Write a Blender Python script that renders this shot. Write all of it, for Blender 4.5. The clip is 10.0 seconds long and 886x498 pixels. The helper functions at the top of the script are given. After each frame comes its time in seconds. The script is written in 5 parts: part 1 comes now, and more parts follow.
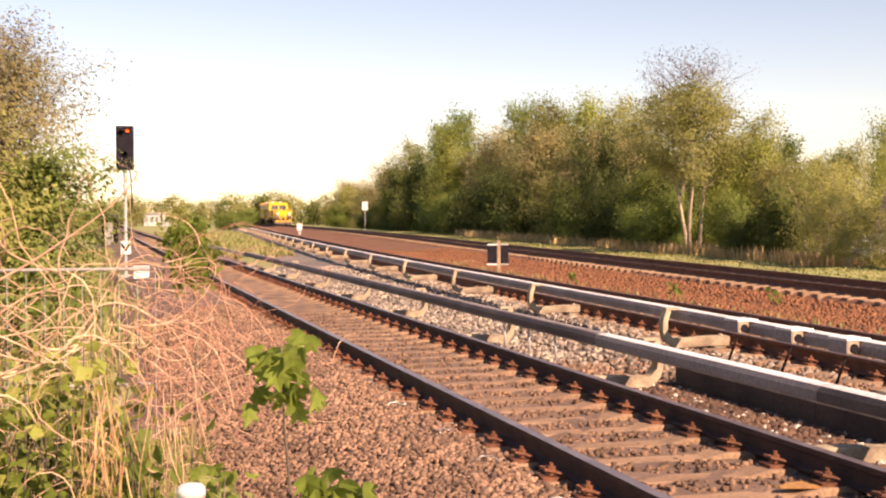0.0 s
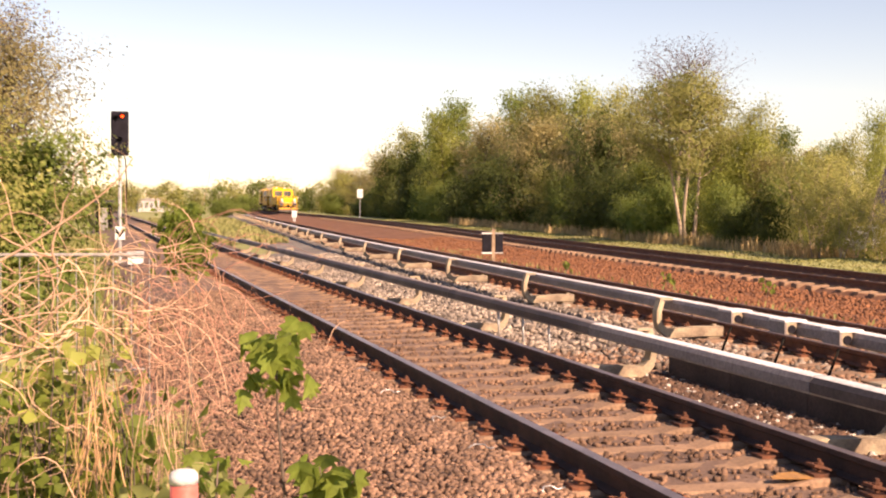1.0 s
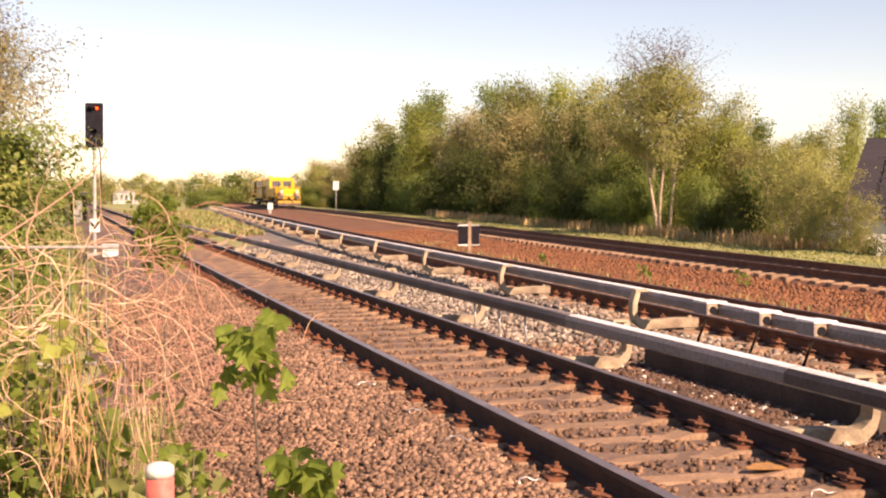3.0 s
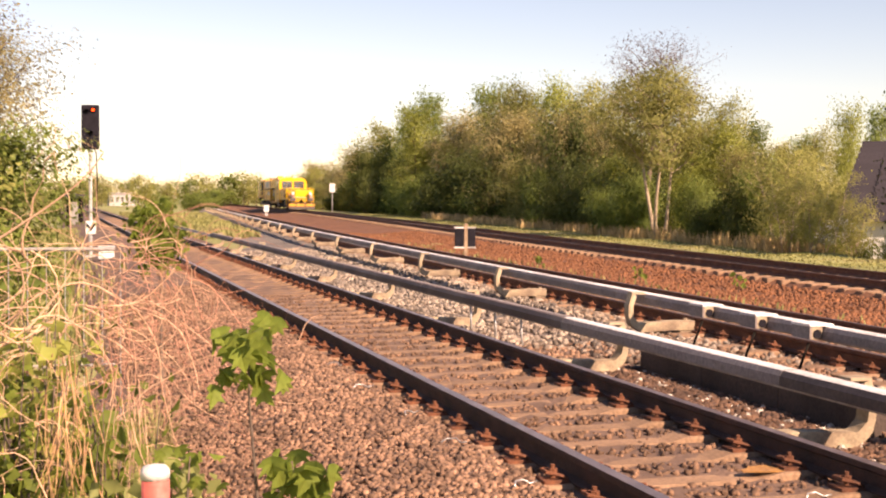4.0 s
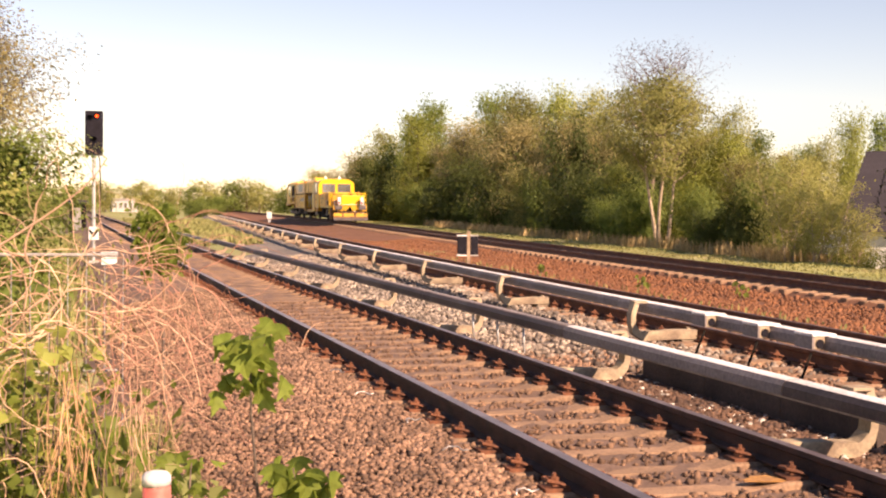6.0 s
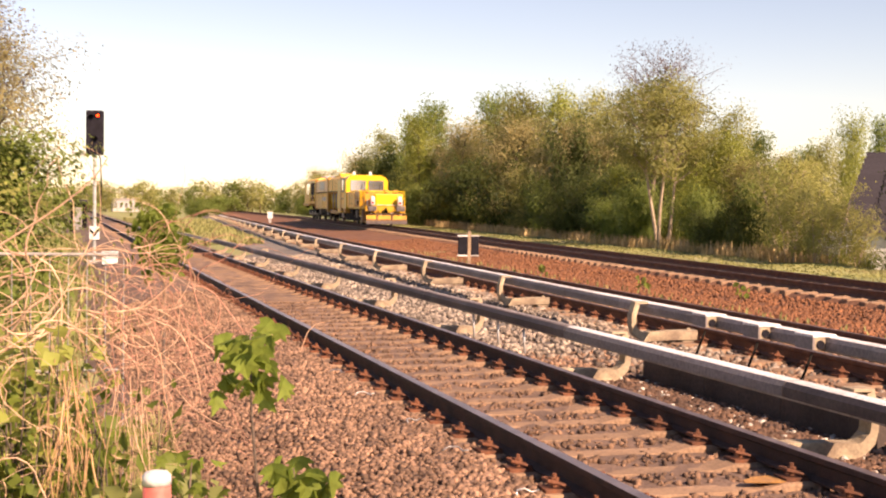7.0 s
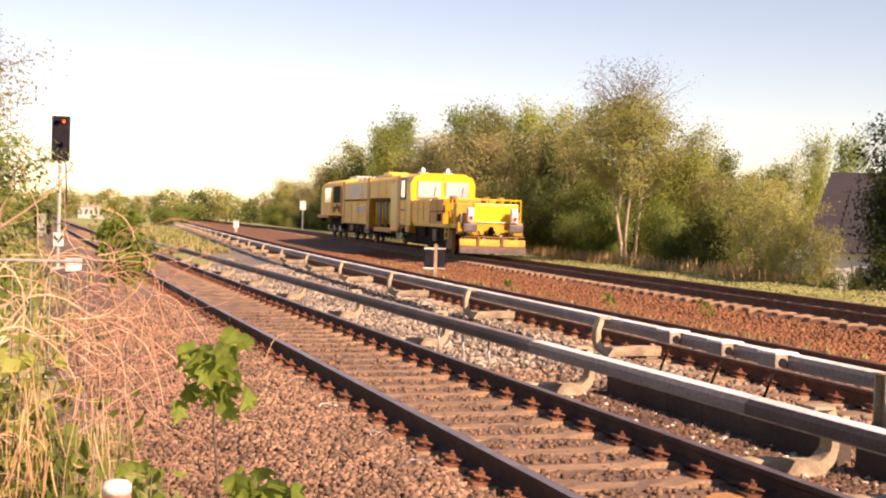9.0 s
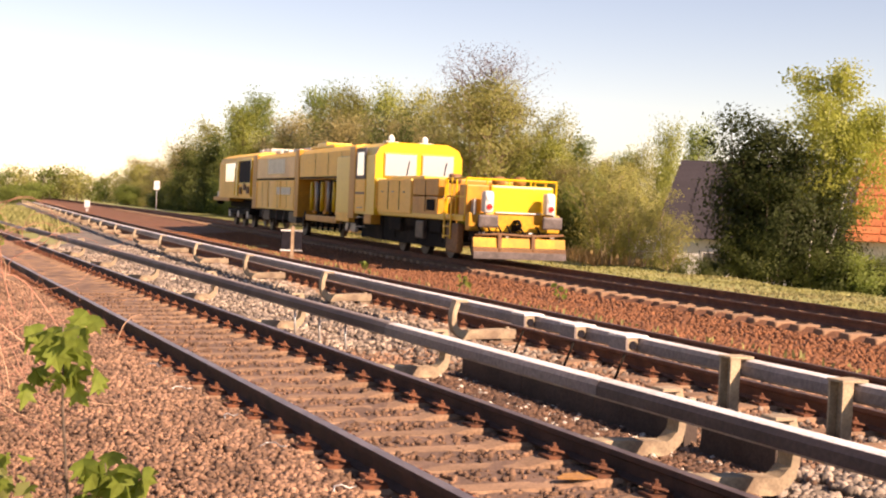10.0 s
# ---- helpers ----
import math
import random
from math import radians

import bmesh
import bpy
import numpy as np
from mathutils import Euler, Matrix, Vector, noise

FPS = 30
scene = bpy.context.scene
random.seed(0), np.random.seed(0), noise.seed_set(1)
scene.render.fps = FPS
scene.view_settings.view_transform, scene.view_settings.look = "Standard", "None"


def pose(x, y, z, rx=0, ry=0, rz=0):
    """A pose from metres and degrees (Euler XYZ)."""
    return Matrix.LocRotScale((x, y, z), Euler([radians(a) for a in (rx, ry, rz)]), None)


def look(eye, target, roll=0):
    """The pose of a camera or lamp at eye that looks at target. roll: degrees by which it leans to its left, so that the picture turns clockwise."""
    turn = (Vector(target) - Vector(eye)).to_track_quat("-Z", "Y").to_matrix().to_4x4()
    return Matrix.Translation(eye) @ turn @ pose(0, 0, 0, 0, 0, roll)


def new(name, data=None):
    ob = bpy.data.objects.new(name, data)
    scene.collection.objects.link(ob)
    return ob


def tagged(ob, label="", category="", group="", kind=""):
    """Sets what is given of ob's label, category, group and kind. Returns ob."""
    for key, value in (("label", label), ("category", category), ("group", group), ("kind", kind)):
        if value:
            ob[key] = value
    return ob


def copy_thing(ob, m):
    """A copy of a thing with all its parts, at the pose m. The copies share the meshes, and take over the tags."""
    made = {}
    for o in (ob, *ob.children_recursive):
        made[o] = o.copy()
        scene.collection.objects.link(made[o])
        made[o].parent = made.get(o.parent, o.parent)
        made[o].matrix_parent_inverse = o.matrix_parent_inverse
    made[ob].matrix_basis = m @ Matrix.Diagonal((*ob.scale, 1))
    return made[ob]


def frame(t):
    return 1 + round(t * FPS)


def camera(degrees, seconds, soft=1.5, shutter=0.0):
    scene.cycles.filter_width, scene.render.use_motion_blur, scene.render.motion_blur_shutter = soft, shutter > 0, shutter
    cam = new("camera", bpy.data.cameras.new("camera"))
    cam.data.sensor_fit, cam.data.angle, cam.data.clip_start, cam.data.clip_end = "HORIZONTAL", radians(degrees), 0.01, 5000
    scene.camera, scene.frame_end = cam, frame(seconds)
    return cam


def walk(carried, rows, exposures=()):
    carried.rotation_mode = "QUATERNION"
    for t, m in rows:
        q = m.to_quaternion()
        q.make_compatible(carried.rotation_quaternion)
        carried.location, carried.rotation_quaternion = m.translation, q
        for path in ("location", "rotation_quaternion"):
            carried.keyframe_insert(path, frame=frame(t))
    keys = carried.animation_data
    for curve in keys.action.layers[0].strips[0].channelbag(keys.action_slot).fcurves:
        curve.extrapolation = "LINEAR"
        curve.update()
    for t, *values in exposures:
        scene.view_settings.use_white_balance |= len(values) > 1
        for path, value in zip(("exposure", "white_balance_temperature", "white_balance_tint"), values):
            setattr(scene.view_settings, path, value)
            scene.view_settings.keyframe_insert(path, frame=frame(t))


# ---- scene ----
cam = camera(37.35, 10.0, soft=2.15)
EYE = (0.0, 0.0, 1.45)
PATH = [
    (0, 88.558, 0.137, -14.989), (0.5, 88.053, 0.453, -15.09), (1, 88.046, -0.356, -15.21),
    (1.5, 87.988, -0.18, -15.923), (2, 88.008, -0.383, -16.039), (2.5, 87.698, -0.293, -16.177),
    (4, 87.811, -0.411, -16.411), (4.5, 87.938, -0.017, -16.275), (5, 88.044, -0.571, -16.281),
    (5.5, 88.145, -0.678, -16.315), (7, 88.156, -0.82, -16.253), (7.5, 88.266, -1.223, -16.762),
    (8, 88.434, -1.237, -16.803), (8.5, 88.454, -1.32, -17.234), (9, 88.741, -1.805, -17.699),
    (9.5, 88.953, -1.844, -18.56), (9.7, 88.95, -2.116, -19.721), (9.9, 88.747, -2.476, -21.997),
    (10, 88.22, -2.508, -23.917)]
walk(cam, [(t, pose(*EYE, rx, ry, rz)) for t, rx, ry, rz in PATH], exposures=[(0, 1.35, 7900, 31), (10, 1.35, 7900, 31)])

# ---- light: a low warm afternoon sun from behind and right of the camera ----
SUN_EL, SUN_AZ = 36.0, 152.0      # azimuth clockwise from +Y
world = bpy.data.worlds.new("sky")
scene.world = world
world.use_nodes = True
wn = world.node_tree.nodes
sky = wn.new("ShaderNodeTexSky")
sky.sky_type, sky.sun_disc = "NISHITA", False
sky.sun_elevation, sky.sun_rotation = radians(SUN_EL), radians(SUN_AZ)
sky.air_density, sky.dust_density, sky.ozone_density = 1.0, 0.0, 1.3
wn["Background"].inputs[1].default_value = 0.063
world.node_tree.links.new(sky.outputs[0], wn["Background"].inputs[0])
sun = new("sun", bpy.data.lights.new("sun", "SUN"))
sun.data.energy, sun.data.angle, sun.data.color = 4.5, radians(0.6), (1.0, 0.86, 0.68)
_a, _e = radians(SUN_AZ), radians(SUN_EL)
SUN_FROM = Vector((math.sin(_a) * math.cos(_e), math.cos(_a) * math.cos(_e), math.sin(_e)))
sun.matrix_world = look(SUN_FROM * 50, (0, 0, 0))


# ---- materials ----
def mat(name, a, b=None, rough=0.7, scale=6.0, bump=0.15, metal=0.0, c=None, fine=40.0, island=0.0, obj=0.0, contrast=(0.35, 0.65),
        translucent=0.0, bump_scale=None, spec=0.5, grain=0.24):
    """Two tones mixed by noise at two scales, a third tone in patches, fine relief; variation by island or by object."""
    m = bpy.data.materials.new(name)
    m.use_nodes = True
    nt = m.node_tree
    N, L = nt.nodes, nt.links
    bs = N["Principled BSDF"]
    bs.inputs["Roughness"].default_value = rough
    bs.inputs["Metallic"].default_value = metal
    bs.inputs["Specular IOR Level"].default_value = spec
    tc = N.new("ShaderNodeTexCoord")

    def noise_node(sc, detail=4):
        n = N.new("ShaderNodeTexNoise")
        n.inputs["Scale"].default_value = sc
        n.inputs["Detail"].default_value = detail
        L.new(tc.outputs["Object"], n.inputs["Vector"])
        return n

    def ramp(src, lo, hi):
        r = N.new("ShaderNodeMapRange")
        r.inputs[1].default_value, r.inputs[2].default_value = lo, hi
        L.new(src, r.inputs[0])
        return r.outputs[0]

    def mix(f, x, y, mode="MIX"):
        n = N.new("ShaderNodeMix")
        n.data_type, n.blend_type = "RGBA", mode
        for sock, v in ((n.inputs[0], f), (n.inputs[6], x), (n.inputs[7], y)):
            if hasattr(v, "links") or hasattr(v, "is_linked"):
                L.new(v, sock)
            elif isinstance(v, (int, float)):
                sock.default_value = v
            else:
                sock.default_value = (*v, 1)
        return n.outputs[2]

    b = b or tuple(x * 0.7 for x in a)
    big, small = noise_node(scale), noise_node(fine, 6)
    col = mix(ramp(big.outputs[0], *contrast), a, b)
    if c:
        patch = noise_node(scale * 0.37)
        col = mix(ramp(patch.outputs[0], 0.52, 0.66), col, c)
    dark = mix(ramp(small.outputs[0], 0.3, 0.7), (1 - grain * 1.15,) * 3, (1 + grain * 0.85,) * 3)
    col = mix(1.0, col, dark, "MULTIPLY")
    for k, node, sock in ((island, "ShaderNodeNewGeometry", "Random Per Island"), (obj, "ShaderNodeObjectInfo", "Random")):
        if not k:
            continue
        g = N.new(node)
        r = N.new("ShaderNodeMapRange")
        r.inputs[3].default_value, r.inputs[4].default_value = 1 - k, 1 + k
        L.new(g.outputs[sock], r.inputs[0])
        hs = N.new("ShaderNodeHueSaturation")
        L.new(col, hs.inputs["Color"])
        L.new(r.outputs[0], hs.inputs["Value"])
        col = hs.outputs[0]
    L.new(col, bs.inputs["Base Color"])
    if bump:
        bp = N.new("ShaderNodeBump")
        bp.inputs["Strength"].default_value = bump
        bp.inputs["Distance"].default_value = 0.02
        L.new((noise_node(bump_scale, 5) if bump_scale else small).outputs[0], bp.inputs["Height"])
        L.new(bp.outputs[0], bs.inputs["Normal"])
    if translucent:
        tr = N.new("ShaderNodeBsdfTranslucent")
        L.new(col, tr.inputs[0])
        ms = N.new("ShaderNodeMixShader")
        ms.inputs[0].default_value = translucent
        out = N["Material Output"]
        L.new(bs.outputs[0], ms.inputs[1])
        L.new(tr.outputs[0], ms.inputs[2])
        L.new(ms.outputs[0], out.inputs[0])
    return m


def leafmat(name, a, b, c=None, island=0.11):
    return mat(name, a, b, rough=0.55, scale=0.5, bump=0, c=c, fine=3.0, island=island, obj=0.16, translucent=0.55, spec=0.2)


M = dict(
    soil=mat("grassy_soil", (0.265, 0.262, 0.088), (0.205, 0.215, 0.068), 0.95, 0.35, 0.5, c=(0.29, 0.24, 0.115), fine=9, bump_scale=18),
    ballast_brown=mat("brown_ballast", (0.173, 0.105, 0.072), (0.109, 0.065, 0.045), 0.9, 1.5, 0.9, fine=22, bump_scale=24),
    ballast_grey=mat("grey_ballast", (0.198, 0.168, 0.138), (0.118, 0.099, 0.085), 0.9, 0.6, 0.9, c=(0.109, 0.074, 0.055), fine=22, bump_scale=24),
    ballast_rust=mat("rust_ballast", (0.178, 0.072, 0.030), (0.123, 0.048, 0.020), 0.9, 0.8, 0.9, fine=20, bump_scale=22),
    stone_brown=mat("brown_stone", (0.285, 0.165, 0.103), (0.150, 0.086, 0.054), 0.85, 3, 0.4, fine=60, island=0.5),
    stone_crib=mat("dusty_crib_stone", (0.205, 0.115, 0.068), (0.112, 0.062, 0.037), 0.88, 3, 0.4, fine=60, island=0.45),
    stone_grey=mat("grey_stone", (0.356, 0.286, 0.222), (0.138, 0.113, 0.094), 0.85, 0.7, 0.4, c=(0.148, 0.099, 0.069), fine=60, island=0.6),
    stone_rust=mat("rust_stone", (0.222, 0.086, 0.034), (0.155, 0.060, 0.025), 0.85, 2, 0.4, fine=60, island=0.22),
    stone_soil=mat("dark_soiled_stone", (0.150, 0.080, 0.048), (0.075, 0.040, 0.026), 0.9, 3, 0.4, fine=60, island=0.4),
    white_stone=mat("white_stone", (0.502, 0.456, 0.395), (0.380, 0.342, 0.289), 0.85, 3, 0.3, fine=60, island=0.3),
    rail_side=mat("rusty_rail_steel", (0.085, 0.040, 0.028), (0.045, 0.022, 0.017), 0.8, 5, 0.3, metal=0.2, fine=70),
    rail_rust=mat("red_rust_rail_steel", (0.200, 0.082, 0.045), (0.120, 0.050, 0.030), 0.85, 5, 0.3, metal=0.1, fine=70),
    rail_top=mat("worn_rail_head", (0.30, 0.22, 0.20), (0.19, 0.135, 0.12), 0.36, 4, 0.03, metal=0.6, fine=50),
    rail_top_rust=mat("dull_rail_head", (0.150, 0.082, 0.055), (0.090, 0.050, 0.034), 0.5, 4, 0.05, metal=0.5, fine=50),
    sleeper=mat("weathered_concrete", (0.285, 0.175, 0.105), (0.215, 0.128, 0.075), 0.9, 2.0, 0.35, c=(0.190, 0.114, 0.068), fine=45, obj=0.16),
    stain=mat("orange_rust_stain", (0.380, 0.182, 0.046), (0.304, 0.152, 0.053), 0.9, 8, 0.2),
    clip=mat("rusty_iron", (0.190, 0.068, 0.030), (0.099, 0.038, 0.021), 0.8, 12, 0.4, metal=0.2, fine=80, obj=0.3),
    bright_clip=mat("bare_steel", (0.55, 0.53, 0.5), (0.4, 0.38, 0.36), 0.45, 8, 0.05, metal=0.8),
    # Cover tops and sides differ in tone to imitate sun and shade.
    cover_grey=mat("sunlit_weathered_cover", (0.74, 0.71, 0.69), (0.60, 0.57, 0.55), 0.6, 1.6, 0.1, c=(0.52, 0.47, 0.44), fine=30, obj=0.06),
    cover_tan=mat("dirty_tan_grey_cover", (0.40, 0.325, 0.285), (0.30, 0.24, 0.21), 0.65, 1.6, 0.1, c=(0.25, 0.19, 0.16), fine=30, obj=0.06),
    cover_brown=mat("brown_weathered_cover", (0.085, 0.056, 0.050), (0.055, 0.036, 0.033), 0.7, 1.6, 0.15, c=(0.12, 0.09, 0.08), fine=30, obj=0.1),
    # Shade tone of the grey covers' sides; sunlit tone atop the far brown ones.
    cover_side=mat("baked_shading_grey_cover", (0.26, 0.215, 0.20), (0.19, 0.155, 0.145), 0.75, 1.6, 0.15, c=(0.182, 0.152, 0.137), fine=30, obj=0.12),
    power_rail=mat("worn_power_rail_steel", (0.42, 0.36, 0.33), (0.25, 0.19, 0.17), 0.5, 4, 0.05, metal=0.4, fine=50),
    bracket=mat("tan_painted_bracket", (0.42, 0.33, 0.215), (0.32, 0.245, 0.16), 0.75, 6, 0.2, c=(0.167, 0.114, 0.076), fine=50, obj=0.12),
    # Concrete of the trough walls, its colour darkened to stand for their shade.
    concrete=mat("shaded_grey_concrete", (0.085, 0.060, 0.048), (0.050, 0.035, 0.028), 0.9, 2, 0.3, fine=40),
    wood=mat("weathered_post", (0.36, 0.25, 0.16), (0.24, 0.16, 0.10), 0.85, 6, 0.3, fine=50),
    black=mat("black_board", (0.016, 0.014, 0.020), (0.009, 0.008, 0.011), 0.8, 6, 0.1, spec=0.15, fine=50),
    white=mat("white_paint", (0.680, 0.671, 0.646), (0.578, 0.561, 0.527), 0.5, 5, 0.05, fine=40),
    red=mat("faded_red_paint", (0.55, 0.10, 0.075), (0.42, 0.075, 0.055), 0.45, 6, 0.08, c=(0.50, 0.20, 0.16), fine=30),
    galvanised=mat("galvanised_steel", (0.55, 0.54, 0.52), (0.40, 0.39, 0.37), 0.5, 6, 0.1, metal=0.5, fine=60),
    yellow=mat("yellow_machine_paint", (0.70, 0.445, 0.014), (0.64, 0.39, 0.011), 0.38, 0.7, 0.0, c=(0.64, 0.40, 0.025), fine=9, grain=0.06),
    tan=mat("dusty_yellow_panel", (0.94, 0.54, 0.09), (0.84, 0.47, 0.075), 0.55, 0.7, 0.0, c=(0.88, 0.53, 0.14), fine=9, grain=0.08),
    soiled=mat("soiled_yellow_paint", (0.60, 0.32, 0.010), (0.42, 0.20, 0.010), 0.5, 1.6, 0.0, c=(0.24, 0.11, 0.02), fine=12, grain=0.15),
    dust=mat("pale_dusty_panel", (0.94, 0.65, 0.32), (0.85, 0.57, 0.28), 0.6, 0.8, 0.0, c=(0.70, 0.46, 0.24), fine=9, grain=0.08),
    rust_paint=mat("soiled_brown_paint", (0.20, 0.095, 0.035), (0.12, 0.058, 0.024), 0.7, 1.5, 0.1, c=(0.28, 0.14, 0.03), fine=14, grain=0.25),
    buffer=mat("greasy_grey_steel", (0.13, 0.105, 0.10), (0.08, 0.065, 0.06), 0.6, 4, 0.1, metal=0.2, fine=20),
    orange=mat("orange_brown_panel", (0.56, 0.25, 0.014), (0.43, 0.18, 0.012), 0.5, 1.2, 0.0, fine=9, grain=0.12),
    under=mat("oily_underframe", (0.014, 0.011, 0.009), (0.007, 0.006, 0.005), 0.9, 3, 0.2, spec=0.15, c=(0.028, 0.020, 0.014), fine=20),
    wheel=mat("dark_wheel_steel", (0.10, 0.075, 0.06), (0.05, 0.04, 0.035), 0.55, 5, 0.15, metal=0.5),
    bare=mat("dull_silver_metal", (0.420, 0.386, 0.353), (0.302, 0.277, 0.252), 0.45, 3, 0.08, metal=0.4),
    bark=mat("tree_bark", (0.17, 0.12, 0.085), (0.09, 0.065, 0.05), 0.9, 5, 0.6, fine=30),
    bark_pale=mat("pale_bark", (0.42, 0.33, 0.23), (0.29, 0.22, 0.15), 0.9, 4, 0.5, fine=30),
    birch=mat("white_birch_bark", (0.75, 0.72, 0.66), (0.55, 0.52, 0.47), 0.8, 3, 0.4, c=(0.12, 0.10, 0.09), fine=30),
    slate=mat("dark_slate_roof", (0.032, 0.026, 0.033), (0.024, 0.020, 0.026), 0.8, 1.2, 0.3, fine=16, obj=0.12),
    orange_tile=mat("orange_roof_tile", (0.471, 0.152, 0.053), (0.380, 0.114, 0.038), 0.8, 1.5, 0.3, fine=16, obj=0.15),
    render_white=mat("white_wall_render", (0.80, 0.79, 0.78), (0.72, 0.71, 0.70), 0.9, 1.5, 0.1, fine=25),
    render_grey=mat("grey_wall_render", (0.46, 0.44, 0.42), (0.38, 0.36, 0.34), 0.9, 1.5, 0.1, fine=25),
    vine=mat("dry_tan_vine", (0.63, 0.405, 0.265), (0.43, 0.255, 0.155), 0.85, 4, 0.2, fine=40, island=0.28),
    stalk=mat("orange_tan_stalk", (0.54, 0.32, 0.16), (0.38, 0.21, 0.10), 0.85, 4, 0.2, fine=40, island=0.28),
    vine_red=mat("reddish_vine", (0.50, 0.25, 0.17), (0.33, 0.15, 0.10), 0.85, 4, 0.2, fine=40, island=0.28),
    straw=mat("dry_straw", (0.60, 0.43, 0.21), (0.44, 0.30, 0.13), 0.85, 4, 0, fine=20, island=0.3, translucent=0.2),
    grass=mat("meadow_grass", (0.31, 0.295, 0.105), (0.24, 0.24, 0.08), 0.8, 0.5, 0, fine=4, c=(0.29, 0.25, 0.11), island=0.15, translucent=0.3),
    lf_olive=leafmat("olive_spring_leaf", (0.375, 0.365, 0.115), (0.29, 0.29, 0.09), c=(0.41, 0.345, 0.14)),
    lf_yellow=leafmat("yellow_green_leaf", (0.385, 0.405, 0.095), (0.30, 0.33, 0.075)),
    lf_green=leafmat("mid_green_leaf", (0.235, 0.285, 0.07), (0.165, 0.215, 0.052)),
    lf_dark=leafmat("dark_green_leaf", (0.120, 0.145, 0.040), (0.085, 0.108, 0.030)),
    lf_brown=leafmat("brown_budding_leaf", (0.43, 0.365, 0.165), (0.34, 0.295, 0.13)),
    lf_grey=leafmat("grey_purple_bud", (0.28, 0.22, 0.21), (0.21, 0.165, 0.165)),
    lf_fresh=leafmat("fresh_green_leaf", (0.265, 0.325, 0.062), (0.175, 0.235, 0.043)),
    # Green darkened so that the leaf colour itself holds the backlit trees' shade.
    lf_shaded=leafmat("shaded_green_leaf", (0.062, 0.080, 0.024), (0.042, 0.056, 0.017)),
    lf_pale=leafmat("pale_green_leaf", (0.40, 0.42, 0.15), (0.31, 0.33, 0.11)),
    lf_rust=leafmat("copper_leaf", (0.192, 0.090, 0.042), (0.120, 0.062, 0.036)),
    blossom=mat("white_blossom", (0.8, 0.78, 0.72), (0.7, 0.68, 0.6), 0.8, 3, 0, translucent=0.3),
)


def plain(name, colour, rough, metal=0.0, emit=0.0):
    m = bpy.data.materials.new(name)
    m.use_nodes = True
    b = m.node_tree.nodes["Principled BSDF"]
    b.inputs["Base Color"].default_value = (*colour, 1)
    b.inputs["Roughness"].default_value, b.inputs["Metallic"].default_value = rough, metal
    if emit:
        b.inputs["Emission Color"].default_value = (*colour, 1)
        b.inputs["Emission Strength"].default_value = emit
    return m


M["glass"] = plain("cab_glass", (0.62, 0.60, 0.69), 0.10, 0.9)
M["red_lamp"] = plain("red_signal_light", (1.0, 0.07, 0.01), 0.3, emit=2.5)
M["lamp_glass"] = plain("lamp_lens", (0.85, 0.83, 0.76), 0.12)
M["tail_lens"] = plain("red_tail_lens", (0.45, 0.02, 0.02), 0.15)


